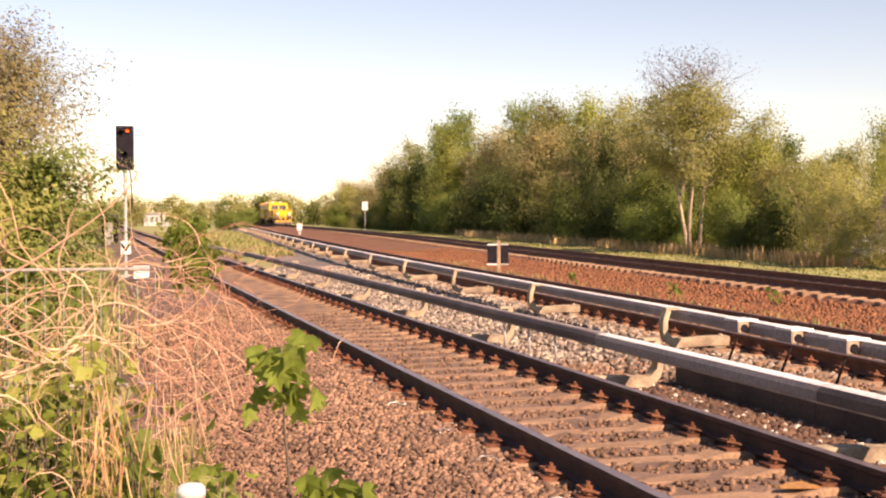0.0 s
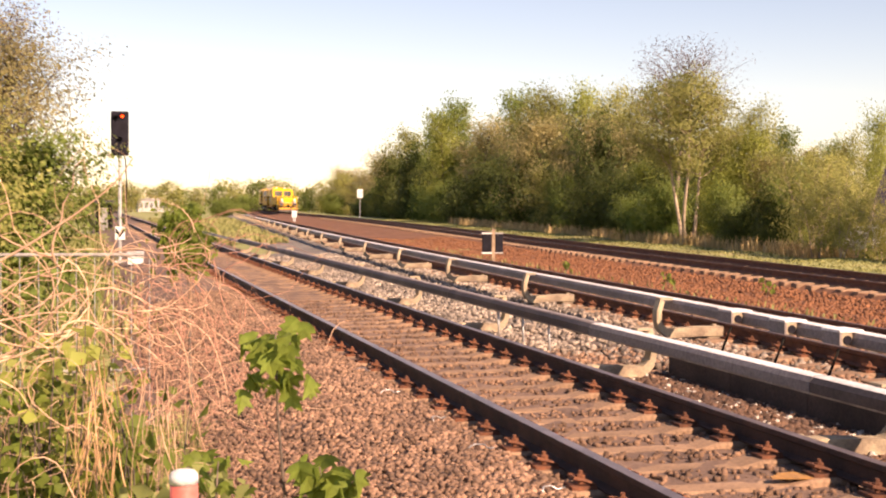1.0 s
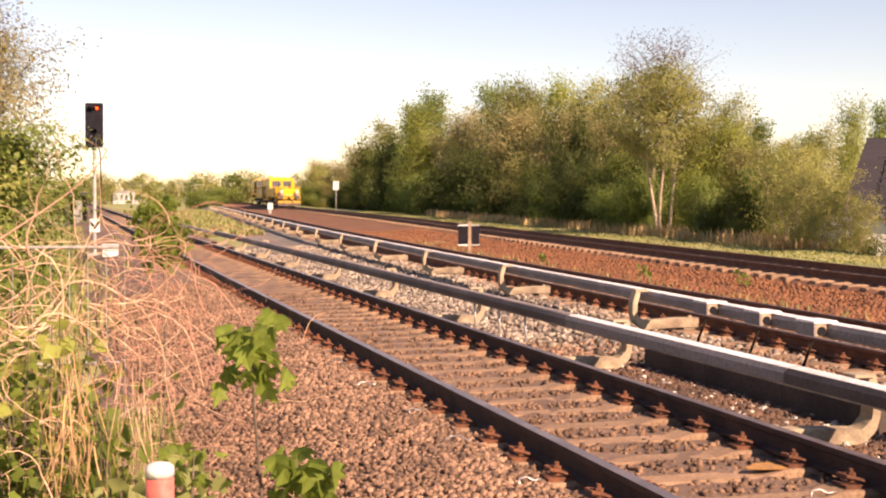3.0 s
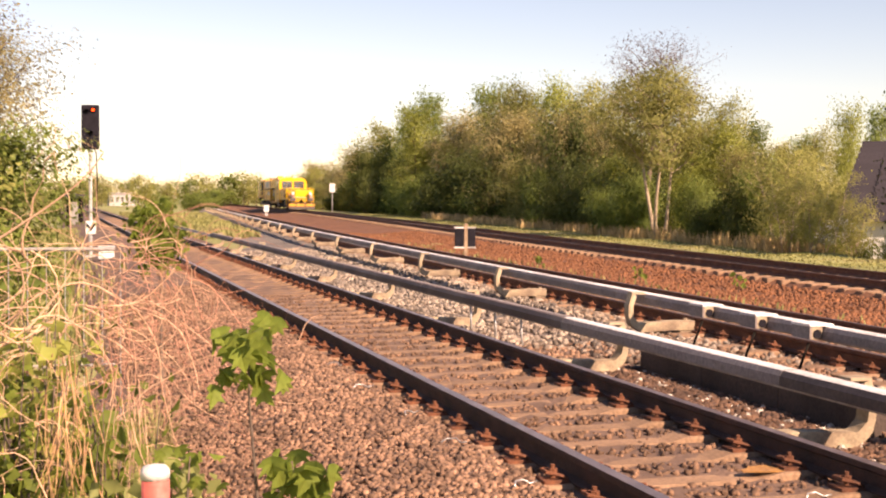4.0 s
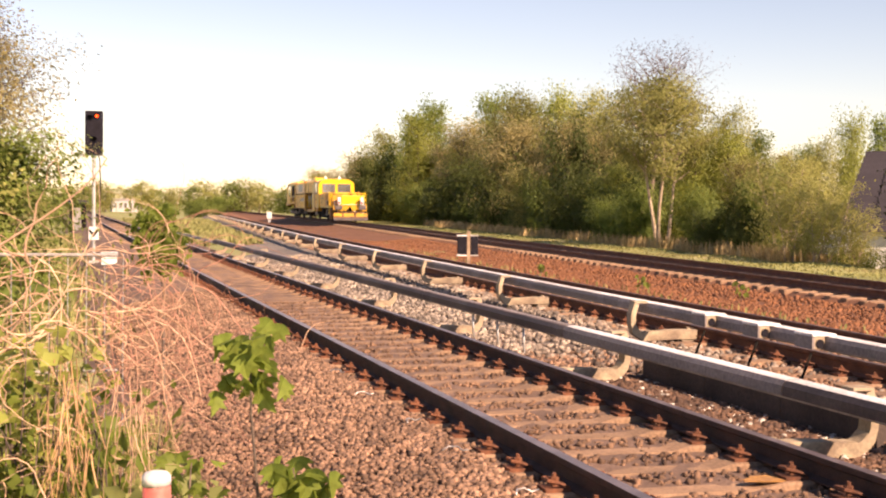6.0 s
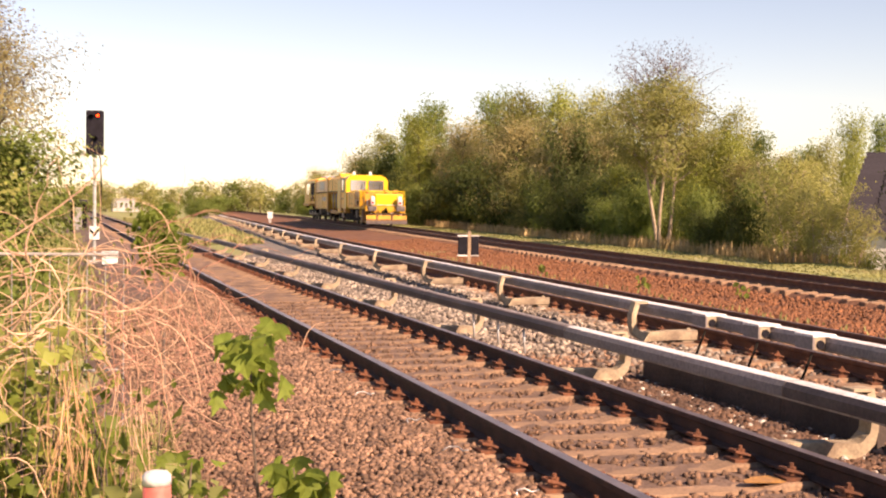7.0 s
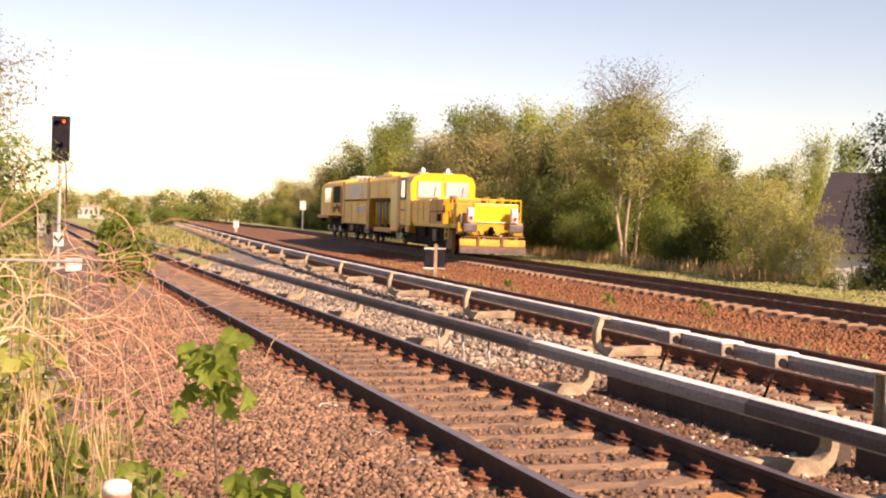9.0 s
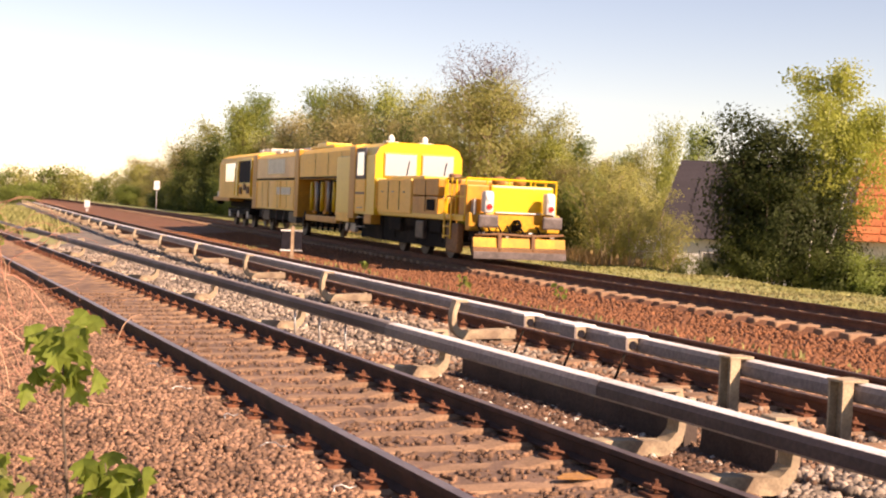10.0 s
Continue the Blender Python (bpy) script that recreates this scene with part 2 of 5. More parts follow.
# ---- mesh helpers ----
class Geo:
    """Collects vertices and faces with a material slot each."""
    def __init__(self):
        self.v, self.f, self.m = [], [], []

    def add(self, verts, faces, slot=0):
        o = len(self.v)
        self.v.extend(tuple(p) for p in verts)
        self.f.extend(tuple(i + o for i in q) for q in faces)
        self.m.extend([slot] * len(faces))
        return self

    def box(self, x0, x1, y0, y1, z0, z1, bev=0.0, slot=0):
        """A box with chamfered edges along all sides."""
        if bev <= 0:
            v = [(x, y, z) for x in (x0, x1) for y in (y0, y1) for z in (z0, z1)]
            return self.add(v, [(0, 1, 3, 2), (4, 6, 7, 5), (0, 4, 5, 1), (2, 3, 7, 6), (0, 2, 6, 4), (1, 5, 7, 3)], slot)
        bm = bmesh.new()
        bmesh.ops.create_cube(bm, size=1.0)
        for q in bm.verts:
            q.co = Vector(((x0 + x1) / 2 + q.co.x * (x1 - x0), (y0 + y1) / 2 + q.co.y * (y1 - y0), (z0 + z1) / 2 + q.co.z * (z1 - z0)))
        bmesh.ops.bevel(bm, geom=list(bm.edges), offset=bev, segments=2, affect="EDGES", profile=0.6)
        return self.bm(bm, slot)

    def bm(self, bm, slot=0):
        bm.verts.index_update()
        self.add([q.co[:] for q in bm.verts], [[w.index for w in q.verts] for q in bm.faces], slot)
        bm.free()
        return self

    def tube(self, pts, radii, sides=6, slot=0, cap=True):
        pts = [Vector(p) for p in pts]
        if isinstance(radii, (int, float)):
            radii = [radii] * len(pts)
        v, f = [], []
        for i, p in enumerate(pts):
            d = (pts[min(i + 1, len(pts) - 1)] - pts[max(i - 1, 0)]).normalized()
            u = d.cross(Vector((0.13, 0.29, 1)) if abs(d.z) < 0.9 else Vector((1, 0.1, 0))).normalized()
            w = d.cross(u)
            for k in range(sides):
                a = 2 * math.pi * k / sides
                v.append(p + (u * math.cos(a) + w * math.sin(a)) * radii[i])
        for i in range(len(pts) - 1):
            for k in range(sides):
                a, b = i * sides + k, i * sides + (k + 1) % sides
                f.append((a, b, b + sides, a + sides))
        if cap:
            f.append(tuple(range(sides))[::-1])
            f.append(tuple((len(pts) - 1) * sides + k for k in range(sides)))
        return self.add(v, f, slot)

    def prism(self, outline, along, at=lambda y: (0, 0, 0)):
        """An outline in x, z swept along a list of y values, shifted by at(y) = (dx, dy, dz)."""
        n, v, f = len(outline), [], []
        for y in along:
            dx, dy, dz = at(y)
            v += [(x + dx, y + dy, z + dz) for x, z in outline]
        for i in range(len(along) - 1):
            for k in range(n):
                a, b = i * n + k, i * n + (k + 1) % n
                f.append((a, a + n, b + n, b))
        f.append(tuple(range(n)))
        f.append(tuple((len(along) - 1) * n + k for k in range(n))[::-1])
        return self.add(v, f)

    def mesh(self, name, mats, smooth=False):
        me = bpy.data.meshes.new(name)
        me.from_pydata(self.v, [], self.f)
        for q in (mats if isinstance(mats, (list, tuple)) else [mats]):
            me.materials.append(q)
        if any(self.m):
            me.polygons.foreach_set("material_index", self.m)
        if smooth:
            me.polygons.foreach_set("use_smooth", [True] * len(self.f))
        me.validate()
        me.update()
        return me


def part(name, geo, material, parent=None, label="", smooth=False, m=None):
    """One mesh object under a thing or a part."""
    me = geo if isinstance(geo, bpy.types.Mesh) else geo.mesh(name, material, smooth)
    ob = new(name, me)
    ob.parent = parent
    if m is not None:
        ob.matrix_basis = m
    if label:
        tagged(ob, label)
    return ob


def empty(name, m, label, category, group="", kind=""):
    ob = new(name)
    ob.empty_display_size = 0.2
    ob.matrix_basis = m
    return tagged(ob, label, category, group, kind)


def np_mesh(name, verts, faces, material, smooth=False):
    """A mesh from arrays of vertices (n, 3) and faces (m, k)."""
    me = bpy.data.meshes.new(name)
    verts, faces = np.asarray(verts, np.float32), np.asarray(faces, np.int32)
    me.vertices.add(len(verts))
    me.vertices.foreach_set("co", verts.ravel())
    k = faces.shape[1]
    me.loops.add(faces.size)
    me.loops.foreach_set("vertex_index", faces.ravel())
    me.polygons.add(len(faces))
    me.polygons.foreach_set("loop_start", np.arange(0, faces.size, k, dtype=np.int32))
    if smooth:
        me.polygons.foreach_set("use_smooth", np.ones(len(faces), bool))
    me.materials.append(material)
    me.update(calc_edges=True)
    me.validate()
    return me


rng = np.random.default_rng(7)


# ---- the plan: three tracks along +Y ----
def x_track1(y):
    return 3.59 + 0 * y


def x_cond1(y):
    return 4.93 + 0 * y


def x_cond2(y):
    y = np.asarray(y, float)
    near = 6.22 + 0.03 * y + 0.0004 * np.maximum(y, 0) ** 2
    return np.where(y < 60, near, 9.46 + 0.078 * (y - 60))


def x_track2(y):
    return x_cond2(y) + 1.42


def x_track3(y):
    y = np.asarray(y, float)
    return 12.78 + 0.0815 * y - 0.000127 * np.maximum(y - 90, 0) ** 2


Z2 = 0.05


def z_track3(y):
    """Rail height of the far track: it climbs slightly into the distance."""
    return np.interp(y, [0, 22, 48, 75, 110], [0.09, 0.10, 0.135, 0.21, 0.22])


def lump(x, y, s=1.0, k=0.0):
    """Smooth pseudo-random relief in arrays."""
    return (np.sin(x * 1.7 * s + 3.1 * np.sin(y * 0.9 * s + k)) + np.sin(y * 2.3 * s + 2.2 * np.sin(x * 1.3 * s + 1.7 + k))) * 0.5


def bed_z(x, y):
    """Height of the ballast surface."""
    x, y = np.asarray(x, float), np.asarray(y, float)
    t2, t3 = x_track2(y), x_track3(y)
    z1 = np.interp(x, [0.3, 1.75, 2.2, 2.62, 2.95, 4.2, 4.6, 5.0, 5.7], [-0.62, -0.22, -0.155, -0.158, -0.192, -0.192, -0.175, -0.20, -0.26])
    u2 = x - t2
    zz2 = np.where(u2 < -1.6, Z2 - 0.22 - 0.05 * (-1.6 - u2), np.where(u2 > 1.5, Z2 - 0.2 - 0.05 * (u2 - 1.5), Z2 - 0.19))
    u3 = x - t3
    r3 = z_track3(y)
    zz3 = np.where(u3 < -1.27, r3 - 0.26 + 0.07 * (u3 + 1.27), np.where(u3 > 1.7, r3 - 0.18 - 0.32 * (u3 - 1.7), r3 - 0.18))
    z = np.where(x < 5.6, z1, np.maximum(zz2, np.where(u2 > 1.2, zz3, -9)))
    return z


def ground_z(x, y):
    x, y = np.asarray(x, float), np.asarray(y, float)
    u3 = x - x_track3(y)
    z = np.interp(x, [-60, -6, 0.2, 1.5], [-0.5, -0.5, -0.62, -0.62]) + 0 * y
    z = np.where(x > 1.5, -0.62, z)
    z = np.where((x > 5) & (y > 30) & (u3 < 0), -0.62 + 0.36 * np.clip((y - 30) / 16, 0, 1), z)
    far = np.interp(u3, [2.0, 3.2, 6.5, 12, 30], [-0.10, -0.02, -0.05, -1.2, -2.2]) + z_track3(y) - 0.2
    z = np.where(u3 > 2.0, far, z)
    return z + 0.05 * lump(x, y, 0.5)


# ---- large structure: ground, ballast beds ----
def sheet(name, xs_of_y, ys, zfun, material, label, category, relief=0.0):
    """A sheet of quads: for each y a row of x values; its height from zfun."""
    X = np.array([xs_of_y(y) for y in ys])
    Y = np.repeat(np.array(ys)[:, None], X.shape[1], 1)
    Z = zfun(X, Y) + relief * (lump(X, Y, 6.0) + lump(Y, X, 11.0, 2.0))
    v = np.stack([X, Y, Z], -1).reshape(-1, 3)
    n = X.shape[1]
    i = (np.arange(len(ys) - 1)[:, None] * n + np.arange(n - 1)[None]).ravel()
    f = np.stack([i, i + 1, i + n + 1, i + n], 1)
    return tagged(new(name, np_mesh(name, v, f, material, True)), label, category, kind="structure")


YG = np.concatenate([[-1500, -600, -200, -80], np.arange(-40, 130, 1.5), np.arange(130, 330, 10), [400, 600, 1000, 2500]])
XG = np.concatenate([[-2000, -700, -250, -100, -60], np.arange(-40, 60, 1.0), [70, 90, 130, 250, 700, 2000]])
sheet("ground", lambda y: XG, YG, ground_z, M["soil"], "rough grassy ground with bare brown soil", "ground")
YB = np.concatenate([np.arange(-12, 40, 0.2), np.arange(40, 120, 1.0), np.arange(120, 331, 5.0)])
sheet("ballast_bed_1", lambda y: np.linspace(0.3, 5.66, 36), YB, bed_z, M["ballast_brown"],
      "brown crushed stone ballast under the near track", "ballast", 0.012)
sheet("ballast_bed_2", lambda y: np.linspace(float(np.interp(y, [42, 80], [5.60, float(x_track2(80.0)) - 2.3])) if y < 80 else float(x_track2(y)) - 2.3, float(x_track2(y)) + 1.75, 30), YB,
      lambda x, y: bed_z(np.maximum(x, 5.601), y), M["ballast_grey"], "pale grey crushed stone ballast under the middle track", "ballast", 0.015)
sheet("ballast_bed_3", lambda y: np.linspace(float(x_track2(y)) + 1.70, float(x_track3(y)) + 2.35, 40), YB, bed_z, M["ballast_rust"],
      "rust-red crushed stone ballast under the far track", "ballast", 0.014)


def stones(name, n, place, size, material, label, lift=0.25):
    """Many angular stones, each a jittered block with eight corners cut to six faces."""
    P = place(n)
    n = len(P)
    s = size * rng.uniform(0.55, 1.35, (n, 1, 1)) * rng.uniform(0.65, 1.25, (n, 1, 3))
    base = np.array([[-1, -1, -1], [1, -1, -1], [1, 1, -1], [-1, 1, -1], [-1, -1, 1], [1, -1, 1], [1, 1, 1], [-1, 1, 1]], float) * 0.5
    c = base[None] * s * rng.uniform(0.55, 1.1, (n, 8, 3))
    a, b = rng.uniform(0, 6.283, n), rng.uniform(-0.9, 0.9, n)
    ca, sa, cb, sb = np.cos(a), np.sin(a), np.cos(b), np.sin(b)
    x, y, z = c[..., 0], c[..., 1], c[..., 2]
    x, z = x * cb[:, None] - z * sb[:, None], x * sb[:, None] + z * cb[:, None]
    x, y = x * ca[:, None] - y * sa[:, None], x * sa[:, None] + y * ca[:, None]
    V = np.stack([x, y, z], -1) + P[:, None, :]
    V[..., 2] += size * lift
    F = np.array([[0, 3, 2, 1], [4, 5, 6, 7], [0, 1, 5, 4], [1, 2, 6, 5], [2, 3, 7, 6], [3, 0, 4, 7]])
    f = (np.arange(n)[:, None, None] * 8 + F[None]).reshape(-1, 4)
    return tagged(new(name, np_mesh(name, V.reshape(-1, 3), f, material)), label, "ballast stones", kind="stuff")


def scatter(ymin, ymax, lo, hi, keep=lambda x, y: x == x, power=1.0):
    """Random places on the ballast between two edges given as functions of y, denser near ymin."""
    def place(n):
        y = ymin + (ymax - ymin) * rng.uniform(0, 1, n) ** power
        a, b = lo(y), hi(y)
        x = a + (b - a) * rng.uniform(0, 1, n)
        k = keep(x, y)
        x, y = x[k], y[k]
        return np.stack([x, y, bed_z(x, y)], 1)
    return place


def between_sleepers(x, y, pitch=0.6, y0=0.3, xc=3.59, half=1.22):
    ph = np.abs((y - y0 + pitch / 2) % pitch - pitch / 2)
    return (np.abs(x - xc) > half) | (ph > 0.15) | (rng.uniform(0, 1, len(x)) < 0.05)


stones("ballast_stones", 30000, scatter(4.2, 24, lambda y: 0.7 + 0 * y, lambda y: 2.6 + 0 * y, power=1.5), 0.034, M["stone_brown"],
       "loose brown ballast stones beside the near track")
stones("ballast_stones", 9500, scatter(4.5, 22, lambda y: 2.4 + 0 * y, lambda y: 4.9 + 0 * y, between_sleepers, 1.4), 0.034, M["stone_crib"],
       "brown ballast stones lying between the sleepers", 0.1)
stones("ballast_stones", 14000, scatter(5.0, 42, lambda y: np.where(y < 13.5, 5.5, 4.75), lambda y: x_track2(y) - 1.0, lambda x, y: rng.uniform(0, 1, len(x)) < np.clip((y - 10.5) / 6, 0.08, 1), power=1.4), 0.055, M["stone_grey"],
       "pale grey ballast stones beside the conductor rails")
stones("ballast_stones", 3400, scatter(5.0, 14, lambda y: np.where(y < 11.5, 5.5, 4.75), lambda y: x_track2(y) - 1.0), 0.045, M["stone_brown"],
       "brown stones and soil between the conductor rails", 0.1)
stones("ballast_stones", 2600, scatter(4.6, 6.9, lambda y: 5.1 + 0 * y, lambda y: x_track2(y) - 0.9), 0.05, M["stone_grey"],
       "pale grey gravel beside the cable trough", 0.35)
stones("ballast_stones", 4500, scatter(7.0, 30, lambda y: x_track2(y) - 0.9, lambda y: x_track2(y) + 1.2, power=1.2), 0.06, M["stone_brown"],
       "brown ballast stones in the middle track", 0.05)
stones("ballast_stones", 24000, scatter(8.0, 60, lambda y: x_track2(y) + 0.9, lambda y: x_track3(y) - 1.33, power=1.5), 0.052, M["stone_rust"],
       "rust-red ballast stones on the slope below the far track")

# ---- tracks ----
RAIL = [(-0.036, 0.0), (0.036, 0.0), (0.036, -0.035), (0.010, -0.05), (0.009, -0.12), (0.0625, -0.138), (0.0625, -0.149),
        (-0.0625, -0.149), (-0.0625, -0.138), (-0.009, -0.12), (-0.010, -0.05), (-0.036, -0.035)]


def rail_mesh(side, xfun, z, top):
    ys = np.concatenate([np.arange(-12, 60, 1.0), np.arange(60, 331, 5.0)])
    g = Geo().prism(RAIL, ys, lambda y: (float(xfun(y)) + side * 0.7535, 0, float(z(y))))
    for i in range(len(ys) - 1):
        g.m[i * len(RAIL)] = 1
    return g.mesh("rail", [M["rail_rust"] if top == M["rail_top_rust"] else M["rail_side"], top])


def sleeper_mesh():
    """A concrete sleeper: tapered sides, a lower and narrower middle, thick rail seats."""
    rings = [(-1.28, 0.11, 0.14, -0.005), (-1.26, 0.125, 0.15, 0.0), (-0.95, 0.13, 0.15, 0.005), (-0.52, 0.13, 0.15, 0.005), (-0.38, 0.11, 0.135, -0.03),
             (0.38, 0.11, 0.135, -0.03), (0.52, 0.13, 0.15, 0.005), (0.95, 0.13, 0.15, 0.005), (1.26, 0.125, 0.15, 0.0), (1.28, 0.11, 0.14, -0.005)]
    v, f = [], []
    for x, wt, wb, zt in rings:
        v += [(x, -wb, -0.16), (x, -wt, zt - 0.015), (x, -wt + 0.02, zt), (x, wt - 0.02, zt), (x, wt, zt - 0.015), (x, wb, -0.16)]
    for i in range(len(rings) - 1):
        for k in range(5):
            a = i * 6 + k
            f.append((a, a + 6, a + 7, a + 1))
    f.append((0, 1, 2, 3, 4, 5))
    f.append(tuple(54 + k for k in (5, 4, 3, 2, 1, 0)))
    return Geo().add(v, f).mesh("sleeper", M["sleeper"])


def clip_mesh():
    """A rusty rail fastening: base plate, bolt with nut, bent spring clip."""
    g = Geo()
    g.box(-0.075, 0.075, -0.075, 0.075, 0, 0.022)
    g.tube([(0, 0, 0.02), (0, 0, 0.10)], 0.014, 6)
    g.tube([(0, 0, 0.045), (0, 0, 0.078)], 0.028, 6)
    g.tube([(0.07, -0.06, 0.025), (0.02, -0.065, 0.05), (-0.05, -0.045, 0.065), (-0.05, 0.045, 0.065), (0.02, 0.065, 0.05), (0.07, 0.06, 0.025)], 0.012, 5)
    return g.mesh("rail_clip", M["clip"])


SLEEPER, CLIP = sleeper_mesh(), clip_mesh()


def track(xfun, z, top, label, y0, pitch, count, clips):
    tr = empty("railway_track", pose(0, 0, 0), label, "railway track", "railway tracks", "structure")
    for side in (-1, 1):
        part("rail", rail_mesh(side, xfun, z, top), None, tr, "worn steel rail with rusty sides")
    for i in range(count):
        y = y0 + pitch * i
        x = float(xfun(y))
        turn = -math.degrees(math.atan(float(xfun(y + 0.1) - xfun(y - 0.1)) / 0.2))
        dz = random.uniform(-0.006, 0.006)
        base = pose(x, y + random.uniform(-0.02, 0.02), float(z(y)) - 0.155 + dz, 0, 0, turn + random.uniform(-0.6, 0.6))
        part("sleeper", SLEEPER, None, tr, m=base)
        if i < clips:
            for cx in (-0.90, -0.61, 0.61, 0.90):
                part("rail_clip", CLIP, None, tr, m=base @ pose(cx, random.uniform(-0.01, 0.01), 0.004, 0, 0, 180 if cx in (-0.61, 0.90) else 0))
    return tr


near_track = track(x_track1, lambda y: 0.0, M["rail_top"], "near railway track with worn rails on stained concrete sleepers", -8.7, 0.6, 190, 82)
mid_track = track(x_track2, lambda y: Z2, M["rail_top_rust"], "middle railway track with rusty rails on concrete sleepers", -9.0, 0.6, 170, 60)
far_track = track(x_track3, z_track3, M["rail_top_rust"], "far railway track with dark rails on rust-red ballast", -9.0, 0.6, 225, 0)

# orange stain on one sleeper and a few loose bright clips
g = Geo()
a = [(0.24 + 0.20 * math.cos(k * 0.52) * (1 + 0.25 * math.sin(k * 2.1)), 0.09 * math.sin(k * 0.52)) for k in range(12)]
g.add([(x, y, 0.004) for x, y in a] + [(x * 0.98, y * 0.98, -0.004) for x, y in a], [tuple(range(12))] + [(k, (k + 1) % 12, 12 + (k + 1) % 12, 12 + k) for k in range(12)])
part("rust_stain", g, M["stain"], near_track, "orange rust stain on a sleeper", m=pose(3.85, 6.9, -0.146))


# ---- conductor rails ----
def cover_outline(w=0.10, h=0.115):
    """Cross-section of the hollow protective cover over the conductor rail."""
    return [(-w, 0), (-w, h - 0.045), (-w + 0.03, h - 0.008), (-w + 0.06, h), (w - 0.06, h), (w - 0.03, h - 0.008), (w, h - 0.045), (w, 0),
            (w - 0.012, 0), (w - 0.012, h - 0.05), (w - 0.06, h - 0.014), (-w + 0.06, h - 0.014), (-w + 0.012, h - 0.05), (-w + 0.012, 0)]


def bracket_mesh(arm):
    """A steel bracket: a deep foot arm on the sleeper, a round hook rising at the back, and a lip over the cover."""
    pts = []
    for k in range(9):
        a = math.radians(-90 + 90 * k / 8)
        pts.append((0.09 + 0.17 * math.cos(a), 0.05 + 0.17 * math.sin(a)))
    line = [(-arm, -0.10)] + [(-arm + 0.25, -0.10)] + [(0.04, -0.115)] + pts + [(0.26, 0.14), (0.22, 0.27)]
    w = 0.07
    v, f = [], []
    for i, (x, z) in enumerate(line):
        x0, z0 = line[max(i - 1, 0)]
        x1, z1 = line[min(i + 1, len(line) - 1)]
        d = Vector((x1 - x0, 0, z1 - z0)).normalized()
        nrm = Vector((-d.z, 0, d.x)) * (0.055 if i < 5 else 0.042 if i < 9 else 0.03)
        for sy in (-w, w):
            for sn in (-1, 1):
                v.append((x + nrm.x * sn, sy, z + nrm.z * sn))
    for i in range(len(line) - 1):
        o = i * 4
        f += [(o, o + 4, o + 5, o + 1), (o + 1, o + 5, o + 7, o + 3), (o + 3, o + 7, o + 6, o + 2), (o + 2, o + 6, o + 4, o)]
    f += [(0, 1, 3, 2)]
    e = (len(line) - 1) * 4
    f += [(e, e + 2, e + 3, e + 1)]
    g = Geo().add(v, f)
    g.box(-arm - 0.02, -arm + 0.20, -0.10, 0.10, -0.20, -0.165)
    g.tube([(-arm + 0.09, 0, -0.07), (-arm + 0.09, 0, -0.02)], 0.024, 6)
    g.box(0.09, 0.25, -w, w, 0.275, 0.297)
    return g.mesh("bracket", M["bracket"])


def channel_post_mesh():
    """A straight channel post: web, two flanges, a cap and a foot plate."""
    g = Geo().box(-0.02, 0.0, -0.08, 0.08, -0.24, 0.29)
    g.box(-0.09, -0.021, -0.08, -0.062, -0.24, 0.29)
    g.box(-0.09, -0.021, 0.062, 0.08, -0.24, 0.29)
    g.box(-0.10, 0.12, -0.085, 0.085, 0.291, 0.31)
    g.box(-0.14, 0.06, -0.12, 0.12, -0.27, -0.241)
    return g.mesh("post_bracket", M["bracket"])


def conductor(xfun, z, spans, brackets, mirror, label, posts=()):
    """A conductor rail: cover lengths, the steel rail under them, and hook brackets."""
    th = empty("conductor_rail", pose(0, 0, 0), label, "conductor rail", "conductor rails")
    for y0, y1, mt in spans:
        ys = np.linspace(y0 + 0.006, y1 - 0.006, max(2, int((y1 - y0) / 2.0) + 1))
        gc = Geo().prism(cover_outline(), ys, lambda y: (float(xfun(y)), 0, z + 0.17))
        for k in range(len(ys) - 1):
            # Top faces get the sunlit tone; far brown covers only on the crown.
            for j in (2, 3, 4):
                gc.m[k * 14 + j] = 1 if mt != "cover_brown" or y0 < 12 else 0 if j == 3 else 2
            # Outer sides take the shade tone, brown spans their dark brown.
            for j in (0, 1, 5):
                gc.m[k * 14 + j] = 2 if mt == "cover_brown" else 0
        part("cover", gc.mesh("cover", [M["cover_side"], M["cover_grey"], M[mt]]), None, th, "weathered cover over the conductor rail, light and shade coloured in")
    ys = np.concatenate([np.arange(spans[0][0], 60, 2.0), np.arange(60, spans[-1][1], 5.0)])
    part("power_rail", Geo().prism([(-0.045, 0.165), (0.045, 0.165), (0.045, 0.20), (0.015, 0.215), (0.015, 0.25), (-0.015, 0.25), (-0.015, 0.215), (-0.045, 0.20)],
                                    ys, lambda y: (float(xfun(y)), 0, z - 0.022)), M["power_rail"], th, "worn steel power rail")
    bm_ = bracket_mesh(0.55)
    for y in posts:
        turn = -math.degrees(math.atan(float(xfun(y + 0.1) - xfun(y - 0.1)) / 0.2))
        part("post_bracket", channel_post_mesh(), None, th, "straight tan channel post", m=pose(float(xfun(y)) - 0.115, y, z, 0, 0, turn))
    for y in brackets:
        turn = -math.degrees(math.atan(float(xfun(y + 0.1) - xfun(y - 0.1)) / 0.2))
        part("bracket", bm_, None, th, m=pose(float(xfun(y)), y, z, 0, 0, turn + (180 if mirror else 0)))
    return th


def runs(y0, y1, step, pick):
    out, y, i = [], y0, 0
    while y < y1:
        out.append((y, min(y + step, y1), pick(i, y)))
        y, i = y + step, i + 1
    return out


